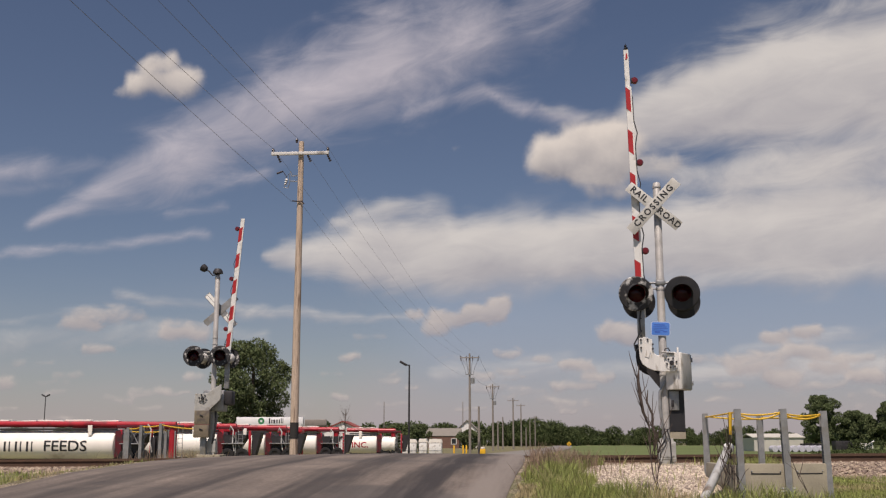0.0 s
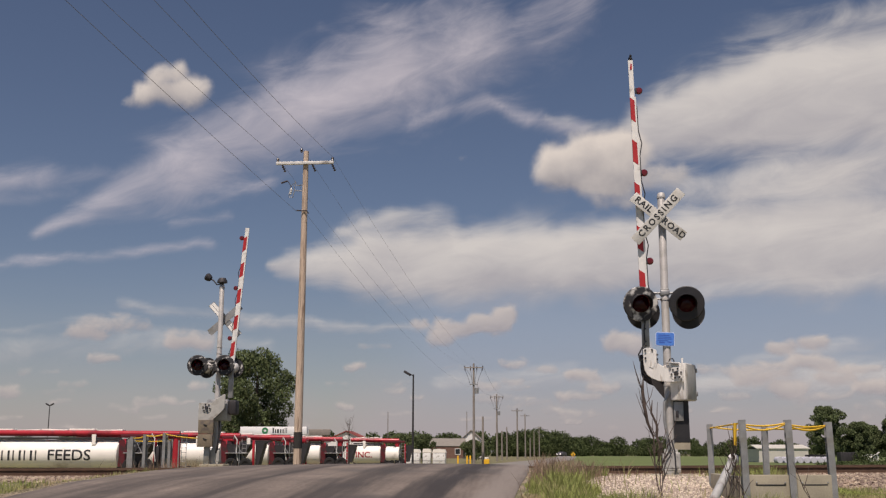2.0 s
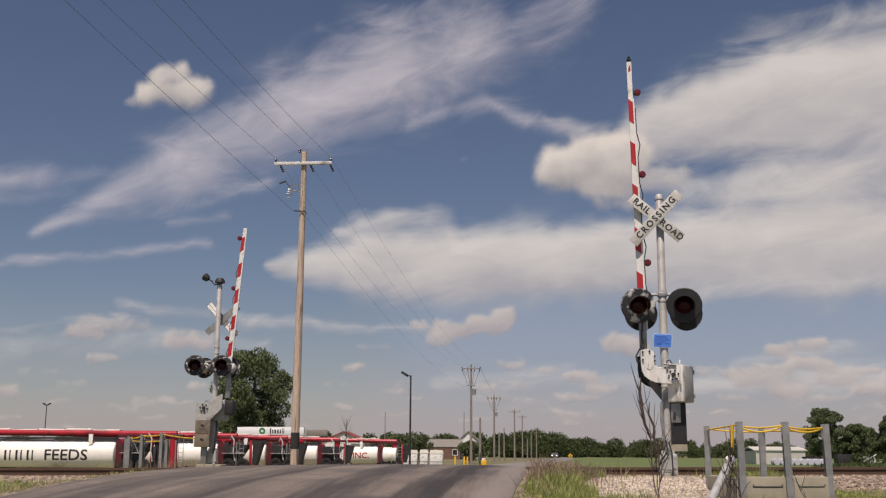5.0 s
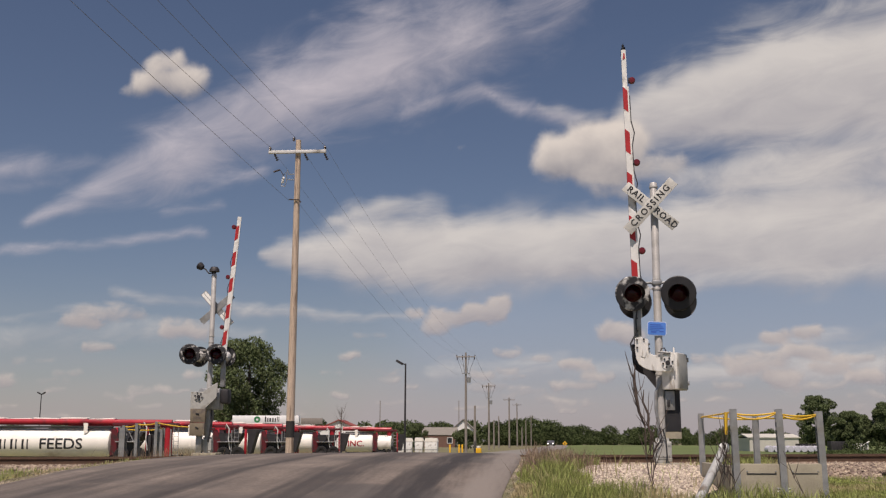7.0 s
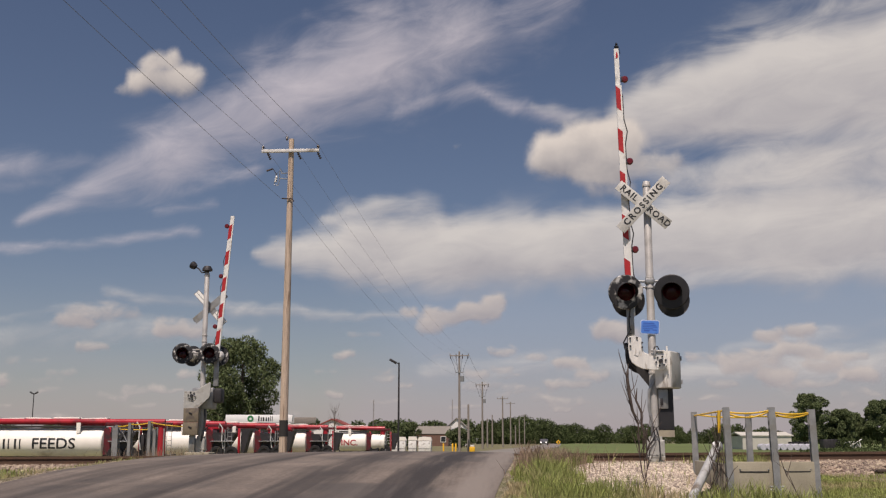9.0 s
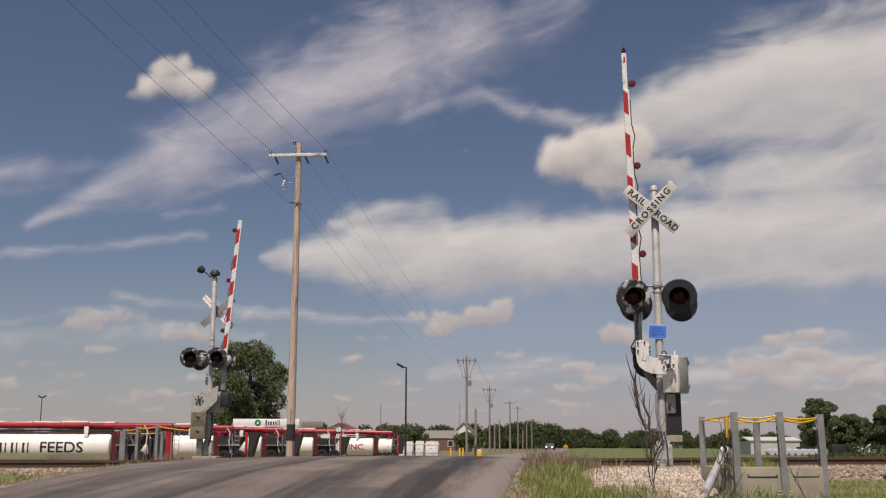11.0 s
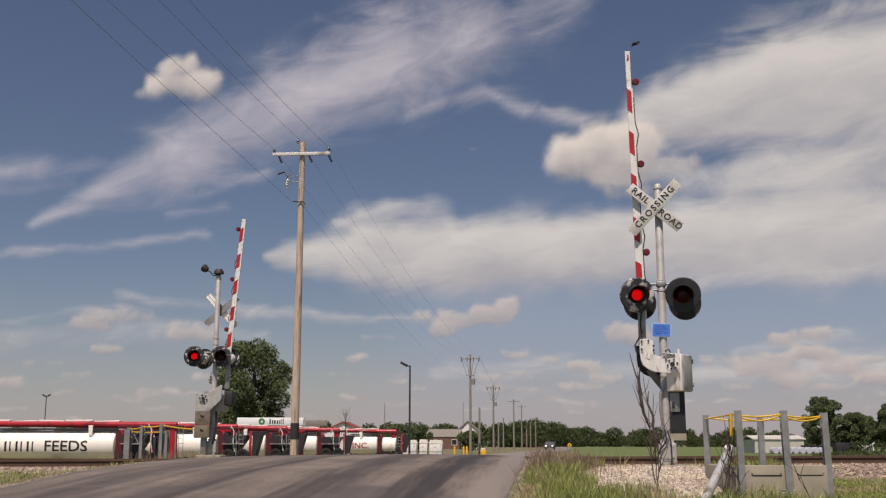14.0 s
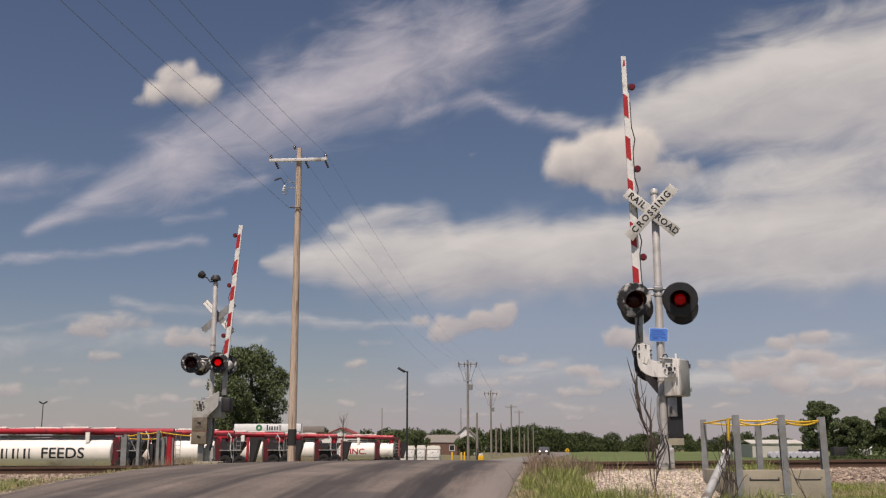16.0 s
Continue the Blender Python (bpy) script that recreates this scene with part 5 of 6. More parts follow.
    slab(bm, [(2.5, 2.15), (3.2, 2.15), (2.75, 0.5), (2.5, 0.5)], 0.9, pose(0, 0.1, 0))
    part("chute", bm, DARK_STEEL, t, "dark sloping chute")
    for hx in () if second else (tail * 0.46,):
        bm = bmesh.new()
        pipe(bm, [(hx, -0.62, 2.35), (hx + 0.12, -0.8, 2.62), (hx + 0.34, -0.82, 2.3), (hx + 0.3, -0.8, 1.5), (hx + 0.42, -0.75, 0.8)], 0.045, 8)
        part("hose", bm, CASE_PAINT, t, "pale flexible hose")
    if not second:
        bm = bmesh.new()
        box(bm, (tail * 0.55, -0.45, 1.0), (0.34, 0.34, 1.6), bevel=0.03)
        part("gearbox", bm, DARK_STEEL, t)
    bm = bmesh.new()
    slab(bm, [(-0.05, 2.2), (0.3, 2.2), (0.55, 1.3), (0.3, 0.45), (-0.05, 0.45)], 1.5, pose(0, 0.1, 0))
    part("tank_skirt", bm, MAROON, t, "dark maroon end frame")
    bm = bmesh.new()
    tube(bm, (tail - 0.5, -0.75, 0.4), (tail - 0.5, -0.75, 2.2), 0.05, 0.05, 8)
    part("hydraulic_ram", bm, GALV, t)
    bm = bmesh.new()
    box(bm, (tail / 2, -0.55, 2.5), (tail, 0.16, 0.2), bevel=0.02)
    part("tail_beam", bm, MAROON, t)
    bm = bmesh.new()
    box(bm, (1.2, -0.7, 1.35), (1.7, 0.5, 0.07), bevel=0.02)
    part("fender", bm, GALV, t)
    for xx in (0.8, 1.9):
        wheel = new("wheel")
        wheel.parent = t
        wheel.matrix_basis = pose(xx, -0.75, 0.5)
        bm = bmesh.new()
        lathe(bm, [(0.27, -0.12), (0.46, -0.12), (0.5, -0.06), (0.5, 0.06), (0.46, 0.12), (0.27, 0.12)], 24, pose(0, 0, 0, 90))
        part("tyre", bm, TYRE, wheel)
        bm = bmesh.new()
        lathe(bm, [(0.002, 0.03), (0.12, 0.05), (0.27, 0.08), (0.27, -0.05)], 20, pose(0, 0, 0, 90))
        part("rim", bm, DARK_STEEL, wheel)
    bm = bmesh.new()
    for dx in (0, 0.32):
        pipe(bm, [(tail - 0.35 + dx, -0.6, 0.3), (tail - 0.35 + dx, -0.6, 2.5)], 0.022)
    for k in range(6):
        pipe(bm, [(tail - 0.35, -0.6, 0.5 + 0.3 * k), (tail - 0.03, -0.6, 0.5 + 0.3 * k)], 0.018)
    part("ladder", bm, GALV, t)
    # words follow the tank's round side
    if words:
        me = text_mesh(words, size, 0.012)
        me.transform(Matrix.Diagonal((1.14, 1, 1, 1)))
        bm = bmesh.new()
        bm.from_mesh(me)
        bmesh.ops.triangulate(bm, faces=bm.faces[:])
        bmesh.ops.subdivide_edges(bm, edges=bm.edges[:], cuts=5, use_grid_fill=True)
        bm.to_mesh(me)
        bm.free()
        for v in me.vertices:
            h = v.co.y
            a = h / R
            v.co = (v.co.x + word_x, -(R + 0.016 + v.co.z) * math.cos(a - 0.05), zc + (R + 0.016 + v.co.z) * math.sin(a - 0.05))
        me.materials.clear()
        me.materials.append(letters)
        ob = new("lettering", me)
        ob.parent = t
    for k in range(plain):
        for dx in (-0.17, 0.15):
            bm = bmesh.new()
            box(bm, (word_x - 2.45 - 0.78 * k + dx, -R + 0.05, zc - 0.05), (0.13 if dx < 0 else 0.08, 0.14, size * 0.66))
            part("plain_bar", bm, letters, t)
    return t


feed_trailer(-27.6, 70, 0.05, 13.5, "long white feed trailer with red top auger and dark lettering", "FEEDS", 4, DARK_LETTER, -3.35, 1.0, 4.6)
feed_trailer(-23.0, 78, 0.05, 11.0, "white feed trailer with red tail auger", tail=1.9)
feed_trailer(-21.6, 87, 0.05, 11.0, "white feed trailer with red tail auger", tail=2.2)
feed_trailer(-19.3, 97, 0.05, 11.0, "white feed trailer with red tail auger", tail=2.5)
feed_trailer(-15.3, 108, 0.05, 2.9, "short white feed trailer with red frame and red lettering", "INC.", 0, RED_GLOSS, -1.75, 0.78, 2.4, True)
for k, (x, y) in enumerate(((-24.5, 84), (-21.0, 93))):
    bx = thing("feed_hopper", pose(x, y, 0.05), "upright red steel hopper frame between the trailers", "hopper", "hopper frames")
    for dx, dy in ((-0.9, -0.5), (0.9, -0.5), (-0.9, 0.5), (0.9, 0.5)):
        bm = bmesh.new()
        box(bm, (dx, dy, 1.2), (0.14, 0.14, 2.4), bevel=0.01)
        part("leg", bm, RED_GLOSS, bx)
    bm = bmesh.new()
    box(bm, (0, 0, 2.42), (2.2, 1.3, 0.26), bevel=0.03)
    part("top_frame", bm, RED_GLOSS, bx)
    bm = bmesh.new()
    slab(bm, [(-0.75, 2.3), (0.75, 2.3), (0.25, 0.8), (-0.25, 0.8)], 0.9)
    part("funnel", bm, DARK_STEEL, bx)

plank = thing("black_plank", pose(7.45, 21.75, 0.9, -12, 0, 3), "black weathered plank lying on the ballast slope", "plank")
bm = bmesh.new()
box(bm, (0, 0, 0), (0.75, 0.2, 0.06), bevel=0.015)
part("board", bm, TIE, plank)

# white fascia board with an emblem and unreadable writing
sg = thing("fascia_board", pose(-25.9, 105, 0.05), "long white board with green emblem and unreadable writing", "sign")
bm = bmesh.new()
box(bm, (0, 0, 3.55), (6.8, 0.5, 0.78), bevel=0.02)
part("board", bm, mat("white sign face", (0.9, 0.9, 0.88), 0.5, 0, 0.02, 3, 40, 0), sg)
for dx in (-3.2, 3.2):
    bm = bmesh.new()
    box(bm, (dx, 0, 1.6), (0.18, 0.18, 3.3), bevel=0.01)
    part("support_post", bm, GALV, sg)
bm = bmesh.new()
box(bm, (4.6, 0.3, 3.4), (2.2, 0.2, 0.6), bevel=0.02)
part("side_board", bm, GREY_POLE, sg, "dull grey board beside the white one")
bm = bmesh.new()
lathe(bm, [(0.13, -0.01), (0.32, -0.01), (0.32, 0.01), (0.13, 0.01), (0.13, -0.01)], 24, pose(-0.85, -0.262, 3.55, 90))
part("emblem", bm, GREEN_LOGO, sg)
for k, (dx, w, h) in enumerate(((-0.1, 0.16, 0.42), (0.14, 0.14, 0.3), (0.38, 0.2, 0.3), (0.66, 0.16, 0.3), (0.9, 0.14, 0.3), (1.1, 0.08, 0.42), (1.26, 0.08, 0.42))):
    bm = bmesh.new()
    box(bm, (dx + 0.1, -0.254, 3.5 + h / 2 - 0.15), (w * 0.85, 0.012, h * 1.25))
    part("plain_bar", bm, DARK_LETTER, sg)


# ---- lamps, masts, small things in the yard ----
def yard_light(x, y, z, top, label, heads, k=1.0):
    t = thing("yard_light", pose(x, y, z), label, "street lamp", "yard lights")
    bm = bmesh.new()
    tube(bm, (0, 0, -0.2), (0, 0, top - z), 0.1 * k, 0.07 * k, 12)
    part("pole", bm, DARK_STEEL, t)
    for dx in heads:
        bm = bmesh.new()
        box(bm, (dx * 0.55 * k, 0, top - z + 0.12 * k), (0.7 * k, 0.4 * k, 0.22 * k), pose(0, 0, 0, 0, 30 * (1 if dx > 0 else -1) * -1, 0), 0.04)
        tube(bm, (0, 0, top - z - 0.1), (dx * 0.4 * k, 0, top - z + 0.05), 0.05 * k, 0.05 * k, 8)
        part("lamp_head", bm, DARK_STEEL, t)


yard_light(-10.7, 95, 0.1, 8.45, "tall black yard light with one floodlight head", (-1,))
yard_light(-42.4, 90, 0.1, 5.5, "slim black yard light with two floodlights", (-0.8, 0.8), 0.5)
for x, h in ((-41.0, 12.6), (-18.45, 12.6)):
    a = thing("radio_mast", pose(x, 300, 0.3), "thin grey lattice radio mast far off", "mast", "radio masts")
    for k in range(3):
        bm = bmesh.new()
        an = radians(120 * k)
        tube(bm, (0.22 * math.cos(an), 0.22 * math.sin(an), 0), (0.1 * math.cos(an), 0.1 * math.sin(an), h), 0.06, 0.04, 6)
        part("mast_leg", bm, GREY_POLE, a)
bare = thing("bare_tree", pose(-22.6, 130, 0.4), "leafless reddish grey tree behind the trailers", "tree")
rnd = random.Random(4)
bm = bmesh.new()
tube(bm, (0, 0, -0.2), (0, 0, 5.2), 0.12, 0.02, 8)
part("trunk", bm, BARK, bare)
bm = bmesh.new()
for _ in range(70):
    z = rnd.uniform(1.6, 4.6)
    a = rnd.uniform(0, 6.28)
    reach = rnd.uniform(0.3, 1.25) * (1.0 if z < 3.6 else 0.6)
    mid = Vector((math.cos(a) * reach * 0.5, math.sin(a) * reach * 0.5, z + 0.35))
    tip = Vector((math.cos(a) * reach, math.sin(a) * reach, z + rnd.uniform(0.7, 1.5)))
    pipe(bm, [(0, 0, z), mid, tip], [0.011, 0.008, 0.003], 4)
part("crown", bm, DRY_STEM, bare)


def tote(x, y, z, w, h, label):
    t = thing("storage_tank", pose(x, y, z), label, "tank", "white yard tanks")
    bm = bmesh.new()
    box(bm, (0, 0, h * 0.4), (w * 0.93, 1.2, h * 0.74), bevel=0.06)
    part("body", bm, WHITE_PAINT, t)
    bm = bmesh.new()
    slab(bm, [(-w / 2, h * 0.78), (w / 2, h * 0.78), (w * 0.4, h), (-w * 0.4, h)], 1.25)
    part("lid", bm, TANK_WHITE, t)
    bm = bmesh.new()
    box(bm, (0, -0.61, h * 0.3), (w * 0.9, 0.03, 0.05), bevel=0.008)
    part("band", bm, GALV, t)


for x, w, h in ((-13.2, 1.65, 1.5), (-11.68, 0.95, 1.55), (-10.3, 1.55, 1.5)):
    tote(x, 118, 0.05, w, h + 0.3, "white plastic storage tank in the yard")
for x in (-8.1, -7.1, -6.75):
    b = thing("yard_bollard", pose(x, 116, 0.05), "short yellow safety bollard", "bollard", "bollards")
    bm = bmesh.new()
    lathe(bm, [(0.09, -0.1), (0.09, 1.05), (0.05, 1.12), (0.002, 1.13)], 12)
    part("pipe", bm, SIGN_YELLOW, b)
cab = thing("yellow_machine", pose(-5.0, 117, 0.05), "small yellow yard machine beside the pole", "machine")
bm = bmesh.new()
box(bm, (0, 0, 0.38), (0.6, 0.8, 0.7), bevel=0.05)
part("body", bm, SIGN_YELLOW, cab)
bm = bmesh.new()
box(bm, (0.0, 0, 0.83), (0.42, 0.6, 0.2), bevel=0.04)
part("cover", bm, WHITE_PAINT, cab)


def house(x0, x1, y, z, eave, ridge, deep, wall, roof, label, gable_front, windows=()):
    h = thing("house", pose((x0 + x1) / 2, y, z), label, "house", "houses by the road")
    w = x1 - x0
    bm = bmesh.new()
    box(bm, (0, deep / 2, eave / 2), (w, deep, eave))
    if gable_front:
        slab(bm, [(-w / 2, eave), (w / 2, eave), (0, ridge)], 0.2, pose(0, 0.1, 0))
    part("wall", bm, wall, h)
    for sgn in (-1, 1):
        bm = bmesh.new()
        if gable_front:
            p, q = Vector((sgn * (w / 2 + 0.3), 0, eave - 0.12)), Vector((0, 0, ridge + 0.06))
            slab(bm, [(p.x, p.z), (q.x, q.z), (q.x, q.z + 0.18), (p.x, p.z + 0.18)], deep + 0.6, pose(0, deep / 2, 0))
        else:
            ln = math.hypot(deep / 2 + 0.3, ridge - eave)
            ang = math.degrees(math.atan2(ridge - eave, deep / 2))
            box(bm, (0, deep / 2 + sgn * deep / 4, (eave + ridge) / 2 + 0.06), (w + 0.6, ln, 0.14), pose(0, 0, 0, -sgn * ang))
        part("roof", bm, roof, h)
    for wx, wz, ww, wh in windows:
        win = new("window")
        win.parent = h
        win.matrix_basis = pose(wx, -0.03, wz)
        bm = bmesh.new()
        for cx, cz, sx, sz in ((0, wh / 2, ww + 0.1, 0.1), (0, -wh / 2, ww + 0.1, 0.1), (-ww / 2, 0, 0.1, wh), (ww / 2, 0, 0.1, wh)):
            box(bm, (cx, -0.02, cz), (sx, 0.08, sz))
        part("frame", bm, WHITE_PAINT, win)
        bm = bmesh.new()
        box(bm, (0, 0, 0), (ww, 0.03, wh))
        part("pane", bm, GLASS_DARK, win)


house(-22.0, -15.0, 230, 0.2, 2.6, 4.2, 7, BROWN_WALL, GREY_ROOF, "low brown house with a grey shingle roof", False, ((-1.8, 1.5, 1.0, 1.0), (2.4, 1.5, 1.1, 1.2)))
house(-16.4, -11.2, 240, 0.2, 3.6, 6.1, 8, WHITE_WALL, GREY_ROOF, "white gabled house behind the brown one", True, ((-0.6, 2.4, 0.8, 1.1), (0.9, 2.4, 0.8, 1.1)))
house(-37.5, -29.5, 190, 0.2, 3.2, 4.9, 7, WHITE_WALL, mat("red metal roof", (0.28, 0.06, 0.045), 0.6, 0, 0.1, 2, 30, 0.05), "white gabled shed with reddish roof", True)
house(33.2, 40.3, 160, 0.1, 2.05, 2.55, 9, CREAM_WALL, CREAM_WALL, "low cream metal shed with a pale roof", False)
BALE_WRAP = mat("dull white bale wrap", (0.5, 0.5, 0.55), 0.5, 0, 0.12, 3, 30, 0.1)
for k in range(16):
    b = thing("wrapped_bale", pose(34.3 + (k % 8) * 0.92, 152 + (k // 8) * 1.2, 0.1), "white plastic wrapped bale in a row", "bale", "wrapped bales")
    bm = bmesh.new()
    lathe(bm, [(0.002, -0.45), (0.42, -0.44), (0.48, -0.36), (0.48, 0.36), (0.42, 0.44), (0.002, 0.45)], 14, pose(0, 0, 0.48, 0, 90, 90))
    part("wrap", bm, BALE_WRAP, b)
for k in range(4):
    b = thing("tyre_stack", pose(38.6 + k * 0.75, 153.8, 0.1), "stack of old black tyres", "tyres", "tyre stacks")
    for j in range(5):
        bm = bmesh.new()
        lathe(bm, [(0.2, -0.1), (0.32, -0.12), (0.38, 0), (0.32, 0.12), (0.2, 0.1)], 14, pose(0, 0, 0.12 + 0.25 * j))
        part("tyre", bm, TYRE, b)
ct = thing("container", pose(47.3, 165, 0.1), "dark grey container beside white machinery", "container")
bm = bmesh.new()
box(bm, (0, 0, 0.8), (2.6, 2.2, 1.6), bevel=0.03)
part("body", bm, DARK_STEEL, ct)
for k in range(6):
    bm = bmesh.new()
    box(bm, (-1.1 + k * 0.44, -1.12, 0.8), (0.1, 0.05, 1.4))
    part("rib", bm, DARK_STEEL, ct)
ma = thing("parked_machine", pose(50.4, 165, 0.1), "small white machine with a raised boom", "machine")
bm = bmesh.new()
box(bm, (0, 0, 0.7), (2.4, 1.6, 1.1), bevel=0.15)
part("body", bm, WHITE_PAINT, ma)
bm = bmesh.new()
tube(bm, (-0.6, -0.9, 0.5), (1.3, -0.9, 1.6), 0.1, 0.08, 10)
part("boom", bm, WHITE_PAINT, ma)

ws = thing("warning_sign", pose(5.68, 150, 0.3), "yellow diamond warning sign on a thin post", "road sign")
bm = bmesh.new()
box(bm, (0, 0, 0.6), (0.06, 0.06, 1.3))
part("post", bm, GALV, ws)
bm = bmesh.new()
box(bm, (0, -0.05, 0.95), (0.5, 0.02, 0.5), pose(0, 0, 0, 0, 45), 0.008)
part("plate", bm, SIGN_YELLOW, ws)
bm = bmesh.new()
box(bm, (0, -0.068, 0.95), (0.12, 0.01, 0.32))
part("symbol", bm, DARK_LETTER, ws)


# ---- car far down the road ----
def build_car():
    c = thing("car", pose(6, 300, 0.45), "grey car with headlights on, far down the road", "car")
    bm = bmesh.new()
    slab(bm, [(-2.1, 0.3), (2.1, 0.3), (2.15, 0.75), (1.2, 0.9), (0.5, 1.42), (-1.2, 1.45), (-2.0, 0.95), (-2.15, 0.7)], 1.75, pose(0, 0, 0, 0, 0, 0))
    bmesh.ops.bevel(bm, geom=bm.edges[:], offset=0.06, segments=2, affect="EDGES")
    bmesh.ops.transform(bm, matrix=pose(0, 0, 0, 0, 0, -90), verts=bm.verts)
    part("body", bm, CAR_PAINT, c)
    bm = bmesh.new()
    slab(bm, [(-0.72, 0.92), (0.72, 0.92), (0.6, 1.36), (-0.6, 1.36)], 0.04, pose(0, -0.92, 0.02, -38))
    part("windscreen", bm, GLASS_DARK, c)
    for dx in (-0.62, 0.62):
        bm = bmesh.new()
        ball(bm, (dx, -2.13, 0.68), 0.13, 2, (1.3, 0.5, 0.8))
        part("headlight", bm, HEADLIGHT, c, "lit white headlight")
        for dy in (-1.3, 1.3):
            wheel = new("wheel")
            wheel.parent = c
            wheel.matrix_basis = pose(dx * 1.32, dy, 0.33)
            bm = bmesh.new()
            lathe(bm, [(0.2, -0.1), (0.33, -0.1), (0.33, 0.1), (0.2, 0.1)], 18, pose(0, 0, 0, 0, 90))
            part("tyre", bm, TYRE, wheel)
            bm = bmesh.new()
            lathe(bm, [(0.002, 0.03), (0.2, 0.06), (0.2, -0.06), (0.002, -0.03)], 14, pose(0, 0, 0, 0, 90))
            part("rim", bm, GALV, wheel)
    return c


car = build_car()


# ---- bird ----
def build_bird():
    b = thing("blackbird", pose(1.96, 19.17, 8.93), "small black bird, perched on the gate arm then flying off", "bird")
    bm = bmesh.new()
    ball(bm, (0, 0, 0.055), 0.037, 2, (1.6, 0.85, 0.9))
    ball(bm, (0.065, 0, 0.075), 0.026, 2)
    part("body", bm, FEATHER, b)
    bm = bmesh.new()
    tube(bm, (0.085, 0, 0.076), (0.112, 0, 0.072), 0.008, 0.001, 8)
    part("beak", bm, DARK_STEEL, b)
    bm = bmesh.new()
    bm.faces.new([bm.verts.new(p) for p in ((-0.05, -0.02, 0.055), (-0.05, 0.02, 0.055), (-0.115, 0.04, 0.045), (-0.122, 0, 0.045), (-0.115, -0.04, 0.045))])
    bmesh.ops.solidify(bm, geom=bm.faces[:], thickness=0.006)
    part("tail", bm, FEATHER, b)
    wings = []
    for s in (1, -1):
        bm = bmesh.new()
        pts = [(0.04, 0), (0.05, 0.06), (0.02, 0.13), (-0.035, 0.2), (-0.042, 0.16), (-0.045, 0.1), (-0.05, 0.05), (-0.045, 0)]
        bm.faces.new([bm.verts.new((x, s * y, 0)) for x, y in pts])
        bmesh.ops.solidify(bm, geom=bm.faces[:], thickness=0.005)
        wings.append(part("wing", bm, FEATHER, b, "black feathered wing"))
    return b, wings


bird, wings = build_bird()


# ---- clouds ----
FEATHER, SHEET, HIGH, LOW = [], [], [], []


def streak(layer, az0, el0, az1, el1, half, amount, half_end=None):
    """One soft cloud streak: its axis and its half widths in degrees of the sky."""
    layer.append((az0, el0, az1, el1, half, amount, half if half_end is None else half_end))


streak(FEATHER, -26.35, 11.05, -19.70, 14.64, 0.28, 0.5, 1.55)
streak(FEATHER, -19.70, 14.64, -13.72, 18.22, 1.55, 0.62, 1.80)
streak(FEATHER, -13.72, 18.22, -7.37, 20.71, 1.80, 0.68, 2.33)
streak(FEATHER, -7.37, 20.71, -2.16, 22.13, 2.33, 0.52, 2.17)
streak(FEATHER, -2.16, 22.13, 3.07, 23.82, 2.17, 0.34, 1.55)
streak(FEATHER, -19.55, 11.96, -16.57, 12.5, 0.25, 0.33, 0.25)
streak(FEATHER, -29.39, 9.08, -17.70, 10.98, 0.25, 0.42, 0.28)
streak(FEATHER, -32.04, 12.79, -26.55, 13.68, 0.68, 0.36, 0.62)
streak(FEATHER, -26.55, 13.68, -21.49, 14.74, 0.62, 0.34, 0.37)
streak(FEATHER, -30.67, 11.83, -24.85, 13.33, 0.43, 0.25, 0.37)
streak(FEATHER, -18.71, 13.0, -14.50, 14.31, 0.37, 0.3, 0.43)
streak(FEATHER, -6.67, 17.7, -2.48, 19.25, 0.37, 0.42, 0.56)
streak(FEATHER, -2.16, 19.04, 0.09, 17.95, 0.25, 0.4, 0.43)
streak(FEATHER, 0.09, 17.95, 3.28, 17.51, 0.43, 0.5, 0.43)
streak(FEATHER, -11.98, 22.84, -5.44, 22.77, 0.43, 0.22, 0.74)
streak(SHEET, -14.32, 9.89, -9.07, 10.26, 0.31, 0.75, 1.6)
streak(SHEET, -9.07, 10.26, -4.04, 10.12, 1.75, 0.95, 1.80)
streak(SHEET, -4.04, 10.12, 2.23, 10.32, 1.80, 0.98, 1.74)
streak(SHEET, 2.23, 10.32, 8.35, 10.73, 1.74, 0.97, 1.92)
streak(SHEET, 8.35, 10.73, 14.77, 10.74, 1.92, 0.97, 2.33)
streak(SHEET, 14.77, 10.74, 22.28, 10.65, 2.33, 0.95, 2.48)
streak(SHEET, -10.67, 11.85, -7.54, 12.64, 0.25, 0.5, 0.7)
streak(SHEET, -7.54, 12.64, -4.69, 12.28, 0.7, 0.5, 0.9)
streak(SHEET, 6.72, 17.28, 10.12, 17.83, 1.3, 0.95, 1.92)
streak(SHEET, 10.12, 17.83, 14.61, 18.34, 1.92, 1.0, 2.73)
streak(SHEET, 14.61, 18.34, 22.89, 18.33, 2.73, 1.0, 3.25)
streak(SHEET, 6.03, 14.45, 11.44, 13.59, 0.68, 0.5, 1.24)
streak(SHEET, 11.44, 13.59, 15.81, 14.18, 1.24, 0.62, 1.86)
streak(SHEET, 15.81, 14.18, 22.55, 14.1, 1.86, 0.7, 2.17)
streak(SHEET, 17.12, 21.62, 20.52, 22.11, 0.56, 0.45, 0.93)
streak(SHEET, 1.05, 17.93, 4.22, 17.3, 0.25, 0.36, 0.62)
streak(SHEET, -22.19, 7.58, -16.32, 7.08, 0.28, 0.42, 0.40)
streak(SHEET, -16.32, 7.08, -11.45, 6.76, 0.40, 0.46, 0.31)
streak(SHEET, -11.45, 6.76, -4.64, 6.62, 0.31, 0.42, 0.22)
streak(SHEET, -28.35, 5.95, -21.86, 6.86, 0.22, 0.3, 0.28)
